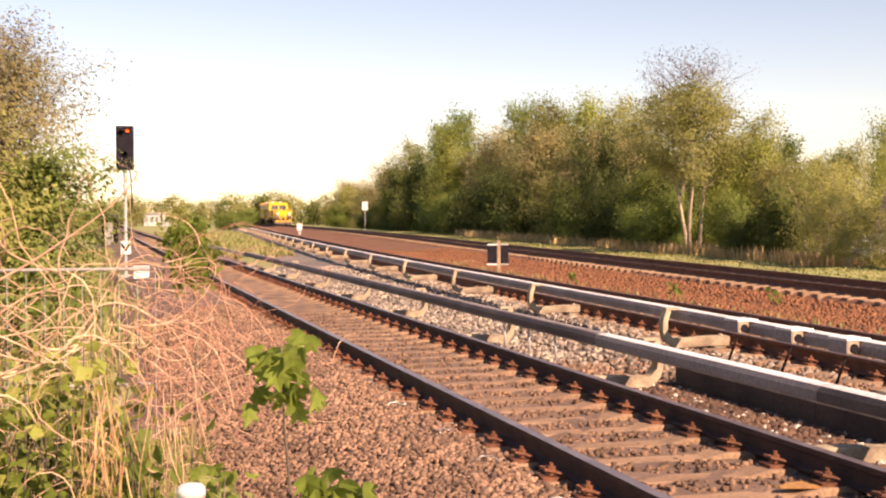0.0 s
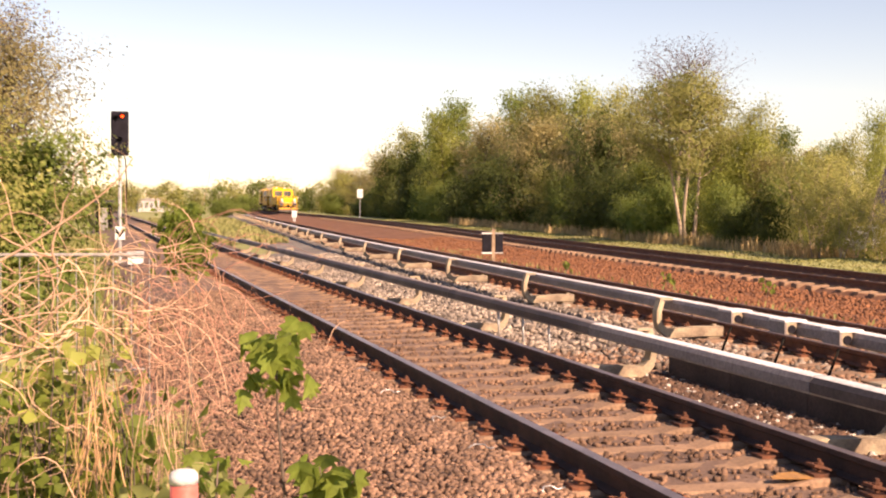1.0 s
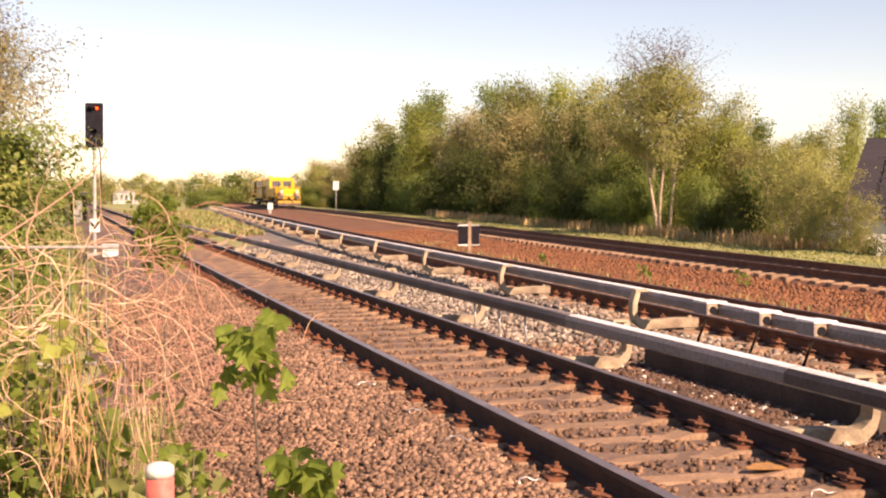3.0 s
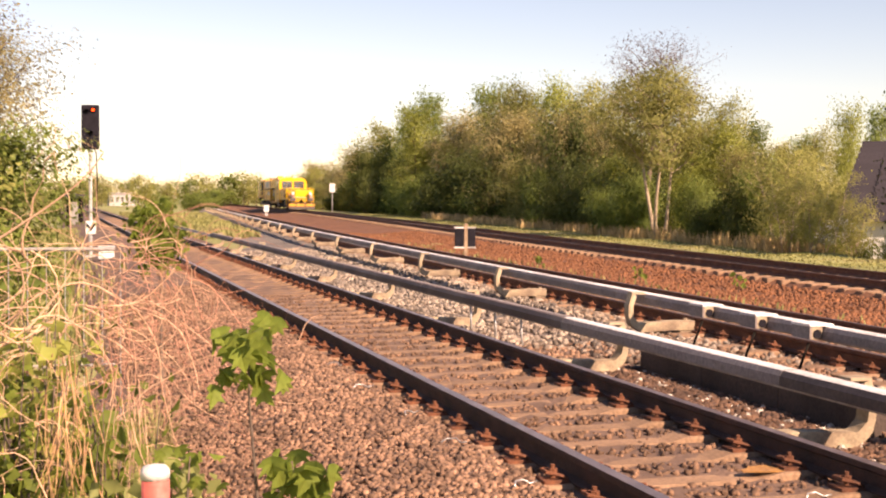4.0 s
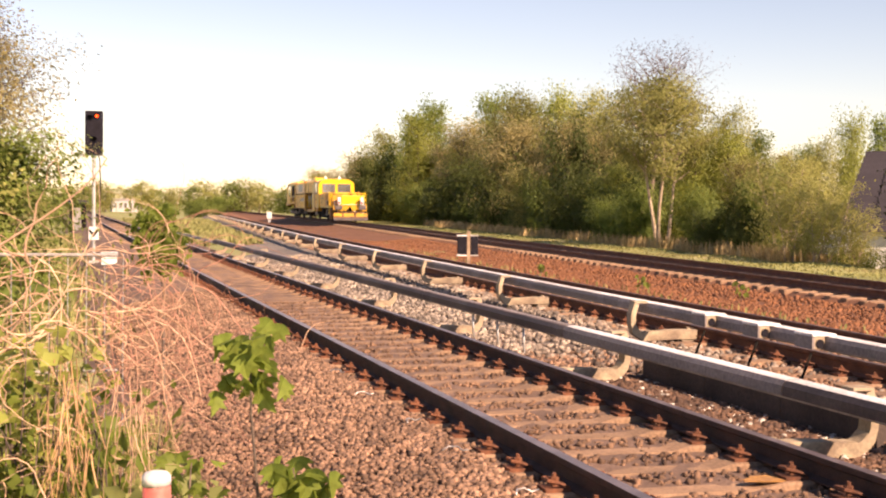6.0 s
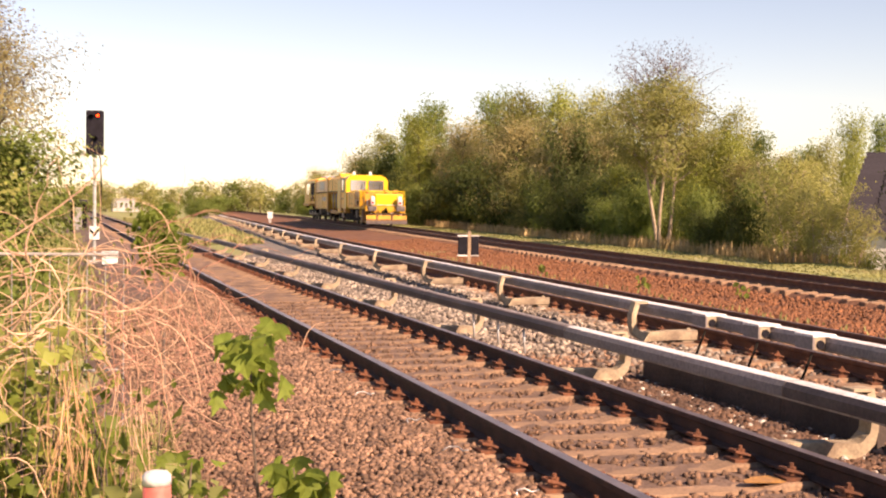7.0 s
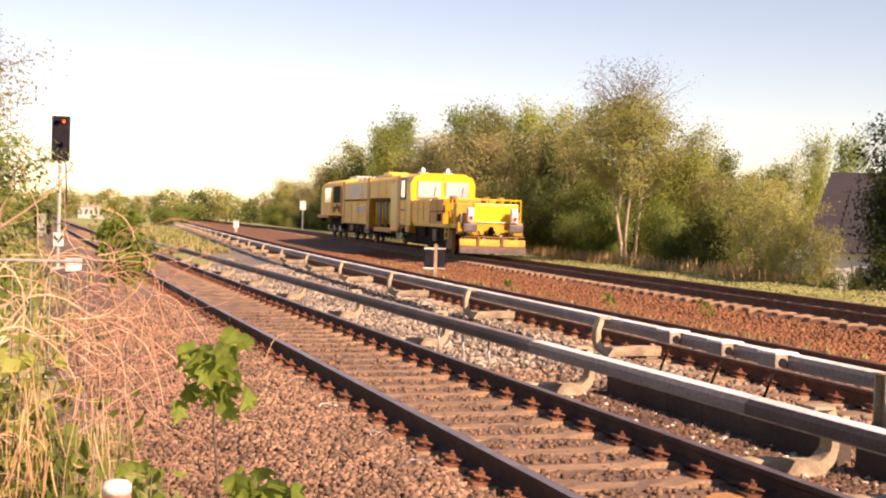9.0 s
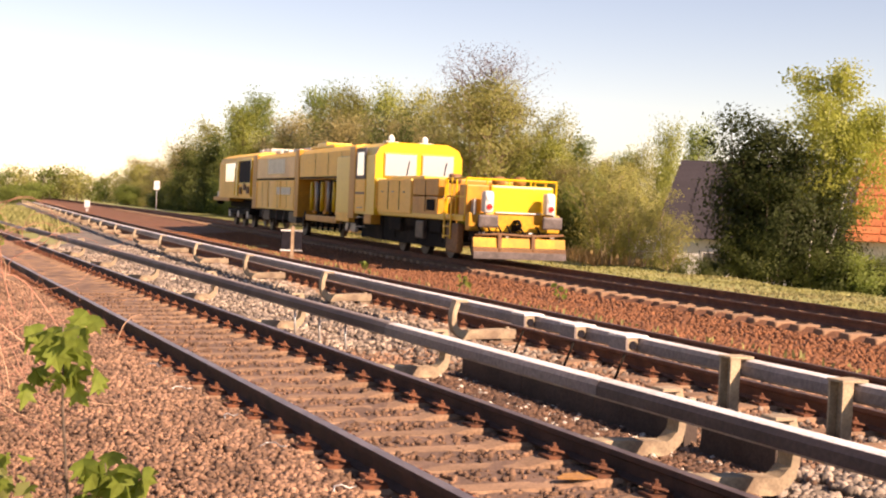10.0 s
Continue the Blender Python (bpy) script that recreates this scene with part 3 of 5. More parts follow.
COND1_BR = [6.36, 7.56] + [11.5 + 4.5 * i for i in range(8)]
COND2_BR = [14.15 + 5.55 * i for i in range(26)]
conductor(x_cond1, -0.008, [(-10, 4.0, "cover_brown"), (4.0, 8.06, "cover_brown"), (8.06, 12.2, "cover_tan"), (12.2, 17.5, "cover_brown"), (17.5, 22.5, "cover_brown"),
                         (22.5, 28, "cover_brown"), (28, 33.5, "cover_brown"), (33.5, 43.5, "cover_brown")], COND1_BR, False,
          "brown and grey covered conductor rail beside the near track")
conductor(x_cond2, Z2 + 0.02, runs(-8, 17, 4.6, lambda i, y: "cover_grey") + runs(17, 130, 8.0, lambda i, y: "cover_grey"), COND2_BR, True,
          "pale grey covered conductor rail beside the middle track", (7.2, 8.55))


def rod(x, y, z0, z1, dx, mt, name, label):
    """A thin rod with a foot plate and a head clamp."""
    th = empty(name, pose(x, y, z0), label, "rod", "rods under the conductor rails")
    part("shaft", Geo().tube([(dx, 0, 0), (dx * 0.5, 0, (z1 - z0) / 2), (0, 0, z1 - z0)], 0.013, 6), M[mt], th, smooth=True)
    part("foot", Geo().box(dx - 0.04, dx + 0.04, -0.04, 0.04, -0.01, 0.02, 0.006), M[mt], th)
    return th


for y in (13.65, 14.55, 15.5):
    rod(4.93, y, -0.24, 0.15, 0.02, "galvanised", "steel_rod", "thin galvanised steel rod from the conductor rail to the ballast")
for y in (10.15, 11.15, 12.3):
    xx = float(x_cond2(y)) - 0.2
    rod(xx, y, -0.20, 0.20, -0.16, "under", "steel_rod", "dark slanting steel rod below a cover box")
    th = empty("cover_box", pose(float(x_cond2(y)) - 0.14, y + 0.1, Z2 + 0.15), "pale grey open-ended box over a cable joint", "cable box", "cable boxes on the conductor rail")
    part("hood", Geo().box(-0.10, 0.14, -0.18, 0.13, 0.150, 0.176, 0.01), M["cover_grey"], th)
    # Side plate darker than the hood: its shade is put into the colour.
    part("side_plate", Geo().box(-0.095, -0.075, -0.17, 0.12, 0.04, 0.149), M["cover_side"], th, "grey side plate")
    part("end_plate", Geo().box(-0.074, 0.03, -0.17, -0.155, 0.04, 0.149), M["bracket"], th, "tan end plate")
    part("end_plate", Geo().box(-0.074, 0.03, 0.105, 0.12, 0.04, 0.149), M["bracket"], th, "tan end plate")
    part("cable_end", Geo().tube([(-0.022, -0.18, 0.088), (-0.022, 0.09, 0.088)], 0.040, 12), M["black"], th, "dark cable opening")

# concrete trough walls behind the near conductor rail
def trough(y0, y1, top, n, label):
    th = empty("cable_trough", pose(5.62, y0, -0.40), label, "cable trough", "cable troughs beside the ballast")
    step = (y1 - y0) / n
    for i in range(n):
        part("panel", Geo().box(-0.06, 0.06, i * step + 0.002, (i + 1) * step - 0.002, 0, top + 0.40, 0.012), M["concrete"], th)


trough(8.0, 11.9, 0.02, 3, "concrete cable trough wall beside the ballast, its grey darkened for shade")
trough(6.95, 7.8, -0.03, 1, "grey concrete cable trough wall in dark soil")

stones("ballast_stones", 3600, scatter(6.8, 12, lambda y: 4.6 + 0 * y, lambda y: 5.6 + 0 * y), 0.045, M["stone_soil"],
       "brown stones and soil under the near conductor rail", 0.05)
stones("ballast_stones", 170, scatter(5.0, 12, lambda y: 4.7 + 0 * y, lambda y: 5.6 + 0 * y), 0.04, M["white_stone"],
       "scattered white stones under the near conductor rail", 0.3)


# ---- plants ----
def leaf_arrays(P, size, aspect=0.6, out=None, simple=False):
    """Folded four-cornered leaves at the places P, their upper sides turned towards out."""
    n = len(P)
    if out is None:
        out = np.zeros((n, 3))
    nn = out + rng.normal(0, 1, (n, 3)) * np.where(np.abs(out).sum(1) > 0, 0.34, 1.0)[:, None]
    nn /= np.linalg.norm(nn, axis=1)[:, None] + 1e-9
    d = np.cross(nn, rng.normal(0, 1, (n, 3)))
    d /= np.linalg.norm(d, axis=1)[:, None] + 1e-9
    w = np.cross(nn, d)
    s = size * rng.uniform(0.6, 1.4, (n, 1))
    a = P - d * s * 0.5
    b = P + d * s * 0.5
    if simple:
        V = np.stack([a + w * s * aspect * 0.5, a - w * s * aspect * 0.5, b], 1).reshape(-1, 3)
        return V, np.arange(n * 3).reshape(-1, 3)
    l = P + w * s * aspect * 0.5 + nn * s * 0.12
    r = P - w * s * aspect * 0.5 + nn * s * 0.12
    V = np.stack([a, r, b, l], 1).reshape(-1, 3)
    i = np.arange(n)[:, None] * 4
    F = np.concatenate([i + [0, 1, 2], i + [0, 2, 3]], 0)
    return V, F


def limb_path(p, d, length, bend, steps=4):
    pts = [Vector(p)]
    d = Vector(d).normalized()
    for i in range(steps):
        d = (d + Vector((random.uniform(-bend, bend), random.uniform(-bend, bend), random.uniform(-bend * 0.4, bend)))).normalized()
        pts.append(pts[-1] + d * length / steps)
    return pts


def tree_parts(height, spread, trunk_r, leaves, leaf_size, crown_from=0.3, stems=1, limbs=14, puff=0.55, bushy=0.0, twigs=True, simple=False):
    """A trunk with limbs and twigs as one mesh, and the leaf arrays of its crown."""
    g = Geo()
    tips = []
    for s in range(stems):
        a0 = random.uniform(0, 6.28)
        lean = 0.05 if stems == 1 else 0.28
        base = Vector((0.12 * s * math.cos(a0), 0.12 * s * math.sin(a0), -0.25))
        hgt = height * random.uniform(0.78, 0.95)
        pts = limb_path(base, (lean * math.cos(a0), lean * math.sin(a0), 1), hgt, 0.10, 7)
        rr = [trunk_r * (1 - 0.88 * i / 7) / (1 + 0.35 * (stems - 1)) for i in range(8)]
        rr[0] *= 1.5
        g.tube(pts, rr, 7)
        tips.append((pts[-1], 0.5))
        for k in range(limbs // stems):
            f = crown_from + (0.98 - crown_from) * (k + random.random()) / (limbs / stems)
            i = min(int(f * 7), 6)
            p = pts[i].lerp(pts[i + 1], f * 7 - i)
            a = a0 + k * 2.4 + random.uniform(-0.5, 0.5)
            round_off = math.sin(math.pi * min(1, max(0.12, (f - crown_from) / (1.02 - crown_from) * 0.75 + 0.25)))
            ln = spread * (0.35 + 0.65 * round_off) * random.uniform(0.7, 1.1)
            q = limb_path(p, (math.cos(a), math.sin(a), random.uniform(0.25, 0.9)), ln, 0.25, 4)
            g.tube(q, [trunk_r * 0.34 * (1 - 0.85 * j / 4) * (1.1 - 0.6 * f) for j in range(5)], 5, cap=False)
            for t in (2, 3, 4):
                tips.append((q[t], 0.75 + 0.25 * (t == 4)))
            if twigs:
                for t in (1, 2, 3, 4):
                    e = limb_path(q[t], (math.cos(a) + random.uniform(-1, 1), math.sin(a) + random.uniform(-1, 1), random.uniform(0.0, 1.0)), ln * 0.4, 0.3, 3)
                    g.tube(e, [trunk_r * 0.09, trunk_r * 0.07, trunk_r * 0.05, trunk_r * 0.03], 3, cap=False)
                    tips.append((e[-1], 0.7))
    if bushy:
        for k in range(int(bushy)):
            a, r = random.uniform(0, 6.28), spread * math.sqrt(random.random())
            tips.append((Vector((r * math.cos(a), r * math.sin(a), height * random.uniform(0.08, 0.5))), 1.0))
    C = np.array([t[0][:] for t in tips])
    wgt = np.array([t[1] for t in tips])
    idx = rng.choice(len(C), leaves, p=wgt / wgt.sum())
    P = C[idx] + np.clip(rng.normal(0, 1, (leaves, 3)), -2.0, 2.0) * puff * np.array([1, 1, 0.7]) * wgt[idx][:, None]
    P = P[P[:, 2] > 0.05]
    core = np.stack([0.3 * P[:, 0], 0.3 * P[:, 1], np.full(len(P), height * (0.30 + 0.3 * crown_from))], 1)
    out = (P - core) / np.array([spread, spread, height * 0.5])
    out /= np.linalg.norm(out, axis=1)[:, None] + 1e-9
    return g, leaf_arrays(P, leaf_size, 0.8 if simple else 0.6, out, simple)


def make_tree(name, label, bark, leaf, m, category="tree", group="", **kw):
    g, (V, F) = tree_parts(**kw)
    th = empty(name, m, label, category, group)
    part("trunk", g, M[bark], th, smooth=True)
    part("crown", np_mesh("crown", V, F, M[leaf]), None, th)
    return th


def at(x, y, s=1.0, turn=0.0, dz=0.0):
    """A place on the ground with a turn and a size."""
    return pose(x, y, float(ground_z(x, y)) + dz, 0, 0, turn) @ Matrix.Scale(s, 4)


WOOD = "trees along the far side of the railway"
KINDS = {
    "olive": ("broadleaf_tree", "olive-green budding broadleaf tree at the edge of the railway", "bark", "lf_olive",
              dict(height=7.5, spread=2.6, trunk_r=0.14, leaves=11500, leaf_size=0.135, simple=True, crown_from=0.15, limbs=20, puff=0.6, bushy=10)),
    "yellow": ("broadleaf_tree", "yellow-green broadleaf tree in spring leaf", "bark", "lf_yellow",
               dict(height=7.8, spread=2.4, trunk_r=0.14, leaves=11500, leaf_size=0.135, simple=True, crown_from=0.15, limbs=20, puff=0.6, bushy=8)),
    "green": ("broadleaf_tree", "mid-green broadleaf tree in full leaf", "bark", "lf_green",
              dict(height=7.2, spread=2.5, trunk_r=0.14, leaves=11500, leaf_size=0.14, simple=True, crown_from=0.12, limbs=20, puff=0.5, bushy=12)),
    "brown": ("broadleaf_tree", "brownish budding tree with thin foliage", "bark", "lf_brown",
              dict(height=7.4, spread=2.5, trunk_r=0.13, leaves=11000, leaf_size=0.125, simple=True, crown_from=0.15, limbs=22, puff=0.55, bushy=6)),
    "dark": ("shrub", "dense dark green shrub below the trees", "bark", "lf_dark",
             dict(height=3.4, spread=1.9, trunk_r=0.07, leaves=8500, leaf_size=0.13, simple=True, crown_from=0.05, stems=3, limbs=18, puff=0.42, bushy=16)),
    "dark_tree": ("broadleaf_tree", "slim dark green tree beside the birch, shade put into its leaf colour", "bark", "lf_shaded",
                  dict(height=4.4, spread=0.95, trunk_r=0.08, leaves=9500, leaf_size=0.095, crown_from=0.08, stems=2, limbs=22, puff=0.3, bushy=10)),
    "shrub": ("shrub", "light green leafy shrub below the trees", "bark", "lf_green",
              dict(height=2.8, spread=1.7, trunk_r=0.06, leaves=8500, leaf_size=0.12, simple=True, crown_from=0.05, stems=3, limbs=18, puff=0.4, bushy=14)),
    "far": ("broadleaf_tree", "distant olive-green tree on the skyline", "bark", "lf_olive",
            dict(height=7.5, spread=2.8, trunk_r=0.14, leaves=1000, leaf_size=0.42, crown_from=0.12, limbs=14, puff=0.65, bushy=12, twigs=False)),
    "far_green": ("broadleaf_tree", "distant green tree on the skyline", "bark", "lf_green",
                  dict(height=7.0, spread=2.9, trunk_r=0.14, leaves=1000, leaf_size=0.42, crown_from=0.12, limbs=14, puff=0.65, bushy=12, twigs=False)),
    "thin": ("sapling", "thin upright sapling with sparse olive leaves", "bark_pale", "lf_olive",
             dict(height=4.6, spread=1.0, trunk_r=0.05, leaves=2400, leaf_size=0.10, crown_from=0.15, stems=3, limbs=18, puff=0.3, bushy=4)),
}
PROTO = {}


def plant(kind, x, y, s=1.0, dz=0.0, height=0.0, radius=0.0):
    """A tree or shrub of a kind, scaled by s, or to a height and a crown radius."""
    name, label, bark, leaf, kw = KINDS[kind]
    size = (s, s, s)
    if height:
        size = (radius / (kw["spread"] * 1.02),) * 2 + (height / (kw["height"] * 0.90),)
    m = at(x, y, 1.0, random.uniform(0, 360), dz) @ Matrix.Diagonal((*size, 1))
    if kind not in PROTO:
        PROTO[kind] = make_tree(name, label, bark, leaf, m, "tree" if "tree" in name else "shrub" if name == "shrub" else "sapling",
                                WOOD, **kw)
    else:
        base = PROTO[kind]
        keep = base.scale[:]
        base.scale = (1, 1, 1)
        copy_thing(base, m)
        base.scale = keep


def edge(y, off):
    """A place beyond the far track, off metres from its centre."""
    return float(x_track3(y)) + off


# the wood: single crowns behind, dark shrubs before them; it is tallest in its middle
random.seed(11)
CROWNS = [
    ("olive", 37.9, 192.5, 4.5, 2.9), ("brown", 37.4, 178.0, 6.7, 3.3), ("brown", 37.5, 166.0, 9.4, 3.2), ("olive", 36.2, 151.0, 10.4, 3.2), ("green", 34.9, 134.4, 11.3, 3.1),
    ("yellow", 31.0, 112.5, 9.8, 2.5), ("green", 34.6, 118.2, 11.6, 2.4), ("brown", 29.8, 97.3, 8.7, 2.5), ("green", 34.8, 107.6, 11.4, 2.9), ("olive", 31.4, 91.2, 9.6, 2.6),
    ("olive", 32.2, 88.4, 9.9, 2.3), ("brown", 27.7, 79.4, 7.4, 2.5), ("yellow", 31.6, 82.0, 10.2, 2.3), ("olive", 31.2, 76.1, 9.0, 2.3), ("brown", 27.5, 69.7, 7.1, 2.2)]
FAR_CROWNS = [("olive", 38.5, 205.0, 6.5, 3.6), ("brown", 42.0, 215.0, 8.6, 4.2), ("green", 44.0, 205.0, 9.0, 3.8)]
LOWER_CROWNS = [
    ("olive", 30.8, 71.2, 8.3, 1.9), ("brown", 27.8, 65.2, 6.3, 1.9), ("olive", 29.2, 64.7, 6.8, 2.0), ("yellow", 28.4, 54.6, 6.0, 1.5), ("olive", 26.9, 49.5, 5.9, 1.4),
    ("yellow", 25.0, 46.6, 4.8, 1.4), ("green", 30.3, 52.9, 5.9, 1.1), ("brown", 25.5, 45.1, 4.1, 1.1), ("olive", 26.6, 45.2, 4.1, 1.1), ("green", 31.2, 50.5, 5.2, 1.0),
    ("olive", 29.8, 47.0, 5.2, 1.0), ("yellow", 35.6, 54.1, 7.4, 1.1), ("green", 37.8, 55.3, 7.2, 1.3), ("brown", 27.6, 45.3, 4.3, 0.9), ("brown", 30.2, 60.0, 6.4, 1.8)]
UNDERGROWTH = [
    ("dark", 31.1, 133.7, 6.2, 2.0), ("dark", 30.9, 124.0, 6.5, 2.2), ("shrub", 28.3, 105.3, 3.0, 1.9), ("dark", 28.1, 96.7, 3.4, 2.2), ("dark", 28.1, 89.7, 4.7, 2.3), ("dark", 26.8, 79.0, 4.3, 2.1),
    ("olive", 26.0, 71.5, 3.6, 1.7), ("shrub", 25.2, 66.5, 3.0, 1.2), ("dark", 26.1, 65.1, 5.7, 1.4), ("dark", 25.0, 59.4, 3.2, 1.5), ("dark", 24.6, 62.2, 2.4, 1.3), ("shrub", 23.8, 54.2, 1.8, 1.0),
    ("shrub", 24.0, 51.9, 2.4, 1.1), ("yellow", 25.4, 56.8, 3.8, 1.4), ("shrub", 23.5, 45.4, 2.2, 1.0), ("dark", 22.9, 40.7, 2.1, 0.9), ("dark", 22.9, 43.1, 1.5, 0.9), ("shrub", 23.5, 41.0, 2.6, 0.9)]
for rows in (CROWNS, FAR_CROWNS, LOWER_CROWNS, UNDERGROWTH):
    for k, xx, yy, h, r in rows:
        plant(k, xx, yy, height=h, radius=r)
# more of the wood in its depth, and dark shrubs filling its foot
for i in range(46):
    yy = 56 + 118 * (i + random.random()) / 46
    h = float(np.interp(yy, [56, 66, 80, 100, 125, 150, 175], [4.6, 5.8, 7.4, 8.2, 8.8, 7.0, 4.6])) * random.uniform(0.8, 1.0)
    plant(random.choice(["olive", "brown", "green", "olive", "yellow"]), edge(yy, random.uniform(10.5, 17)), yy, height=h, radius=random.uniform(1.9, 2.7))
for i in range(26):
    yy = 55 + 115 * (i + random.random()) / 26
    plant(random.choice(["dark", "dark", "shrub"]), edge(yy, random.uniform(8.2, 10)), yy, height=random.uniform(2.2, 3.8), radius=random.uniform(1.5, 2.2))
for xx, yy, s in ((22.4, 37.5, 0.85), (23.0, 38.6, 0.95), (21.8, 36.0, 0.7), (22.9, 36.8, 0.8), (21.6, 34.5, 0.6), (23.6, 36.6, 0.75), (24.0, 40.5, 0.9), (24.8, 41.5, 0.95)):
    plant("thin", xx, yy, s)
plant("dark", 27.3, 38.4, 0.36)
for k, xx, yy, s in (("thin", 24.2, 36.2, 0.55), ("thin", 25.0, 37.2, 0.6), ("dark", 25.6, 38.0, 0.34), ("shrub", 24.8, 38.2, 0.3)):
    plant(k, xx, yy, s)

random.seed(5)
make_tree("tall_tree", "tall forked tree with pale trunk and thin olive foliage", "bark_pale", "lf_olive", at(22.9, 47.6), group=WOOD,
          height=7.4, spread=1.7, trunk_r=0.15, leaves=17000, leaf_size=0.09, simple=True, crown_from=0.45, stems=3, limbs=39, puff=0.38)
make_tree("bare_tree", "tall tree with bare grey twigs and few buds", "bark", "lf_grey", at(25.2, 53.5), group=WOOD,
          height=10.0, spread=2.7, trunk_r=0.15, leaves=3600, leaf_size=0.085, crown_from=0.55, limbs=38, puff=0.42)
make_tree("copper_tree", "small tree with dark copper-red foliage", "bark", "lf_rust", at(30.6, 50.5), group=WOOD,
          height=6.4, spread=0.7, trunk_r=0.1, leaves=4200, leaf_size=0.10, crown_from=0.3, limbs=18, puff=0.22)
# birch and dark trees before the orange-roofed house
make_tree("birch_tree", "tall birch with white trunk and fresh yellow-green leaves", "birch", "lf_yellow", at(24.2, 29.4), group=WOOD,
          height=7.2, spread=1.45, trunk_r=0.07, leaves=17000, leaf_size=0.085, simple=True, crown_from=0.4, stems=2, limbs=26, puff=0.3)
for xx, yy, s, k in [(23.5, 30.6, 1.0, "dark_tree"), (23.9, 31.2, 1.25, "dark_tree"), (24.4, 30.6, 1.15, "dark_tree"), (23.6, 29.8, 0.8, "dark_tree"), (25.2, 30.8, 1.1, "dark_tree"),
                     (24.4, 28.8, 0.45, "dark"), (25.2, 28.4, 0.55, "shrub"), (25.8, 28.2, 0.5, "dark"), (26.2, 27.2, 0.5, "shrub"), (25.9, 31.8, 0.55, "green"),
                     (22.9, 30.2, 0.42, "dark"), (27.0, 27.0, 0.5, "dark"), (25.6, 29.6, 0.95, "dark_tree"), (27.2, 28.4, 0.6, "dark_tree")]:
    plant(k, xx, yy, s)

# trees on the near side of the line
LEFT = "trees and shrubs on the near side of the railway"
make_tree("broadleaf_tree", "mid-green leafy tree beside the signal", "bark", "lf_green", at(-1.3, 20), group=LEFT,
          height=3.2, spread=1.3, trunk_r=0.08, leaves=24000, leaf_size=0.075, simple=True, crown_from=0.08, stems=2, limbs=26, puff=0.3, bushy=12)
make_tree("broadleaf_tree", "brown-green leafy tree beside the line", "bark", "lf_olive", at(-2.35, 18.5), group=LEFT,
          height=3.7, spread=1.3, trunk_r=0.09, leaves=24000, leaf_size=0.065, simple=True, crown_from=0.08, stems=2, limbs=28, puff=0.34, bushy=14)
make_tree("broadleaf_tree", "mid-green leafy tree in spring leaf", "bark", "lf_green", at(-2.9, 22.5), group=LEFT,
          height=3.4, spread=1.5, trunk_r=0.09, leaves=8000, leaf_size=0.12, crown_from=0.08, stems=2, limbs=24, puff=0.36, bushy=14)
make_tree("tall_tree", "tall tree with thin grey-purple buds", "bark", "lf_grey", at(-1.75, 24.5), group=LEFT,
          height=6.8, spread=1.9, trunk_r=0.10, leaves=26000, leaf_size=0.05, simple=True, crown_from=0.3, limbs=46, puff=0.36)
make_tree("tall_tree", "tall tree with thin brown buds", "bark", "lf_brown", at(-2.0, 23.2), group=LEFT,
          height=5.2, spread=1.7, trunk_r=0.09, leaves=26000, leaf_size=0.05, simple=True, crown_from=0.25, limbs=40, puff=0.34)
make_tree("blossom_shrub", "small thin shrub with white blossom by the grass strip", "bark_pale", "blossom", at(22.6, 35.4), "shrub", WOOD,
          height=1.5, spread=0.35, trunk_r=0.02, leaves=230, leaf_size=0.06, crown_from=0.3, stems=2, limbs=12, puff=0.12)
random.seed(41)
make_tree("shrub", "fresh green leafy shrub rising behind the vines", "bark", "lf_fresh", at(0.98, 12.3, dz=0.1), group=LEFT,
          height=2.6, spread=0.20, trunk_r=0.02, leaves=800, leaf_size=0.08, crown_from=0.72, stems=1, limbs=12, puff=0.12)

# distant woods that close the view
random.seed(23)
for i in range(70):
    r = -0.12 + 0.34 * (i + random.random()) / 70
    yy = random.uniform(215, 300)
    plant(random.choice(["far", "far", "far_green"]), r * yy, yy, random.uniform(0.62, 0.85) * (1.0 if r < 0.1 else 1.12))
for i in range(24):
    yy = random.uniform(100, 170)
    plant(random.choice(["far", "far_green"]), random.uniform(-0.30, 0.02) * yy, yy, random.uniform(0.38, 0.5))
for xx, yy, s in ((14.5, 150, 0.5), (17.5, 165, 0.6), (21, 185, 0.7), (11, 140, 0.45), (9.0, 120, 0.35), (33, 180, 0.7), (36, 195, 0.8)):
    plant("shrub", xx, yy, s * 1.4)


def blades(name, n, place, h, material, label, w=0.012, bend=0.35):
    """Grass blades: thin bent two-step strips."""
    P = place(n)
    n = len(P)
    a = rng.uniform(0, 6.283, n)
    d = np.stack([np.cos(a), np.sin(a), 0 * a], 1)
    s = np.stack([-np.sin(a), np.cos(a), 0 * a], 1) * w * rng.uniform(0.6, 1.5, (n, 1))
    hh = h * rng.uniform(0.45, 1.3, (n, 1))
    up = np.array([[0, 0, 1.0]])
    k = bend * rng.uniform(0.1, 1.6, (n, 1))
    b0, b1 = P - s, P + s
    m0, m1 = P + up * hh * 0.6 + d * hh * k * 0.35 - s * 0.7, P + up * hh * 0.6 + d * hh * k * 0.35 + s * 0.7
    t = P + up * hh * (1 - 0.3 * k) + d * hh * k
    V = np.stack([b0, b1, m1, m0, t], 1).reshape(-1, 3)
    i = np.arange(n)[:, None] * 5
    F = np.concatenate([i + [0, 1, 2], i + [0, 2, 3], i + [3, 2, 4]], 0)
    return tagged(new(name, np_mesh(name, V, F, material)), label, "grass", kind="stuff")


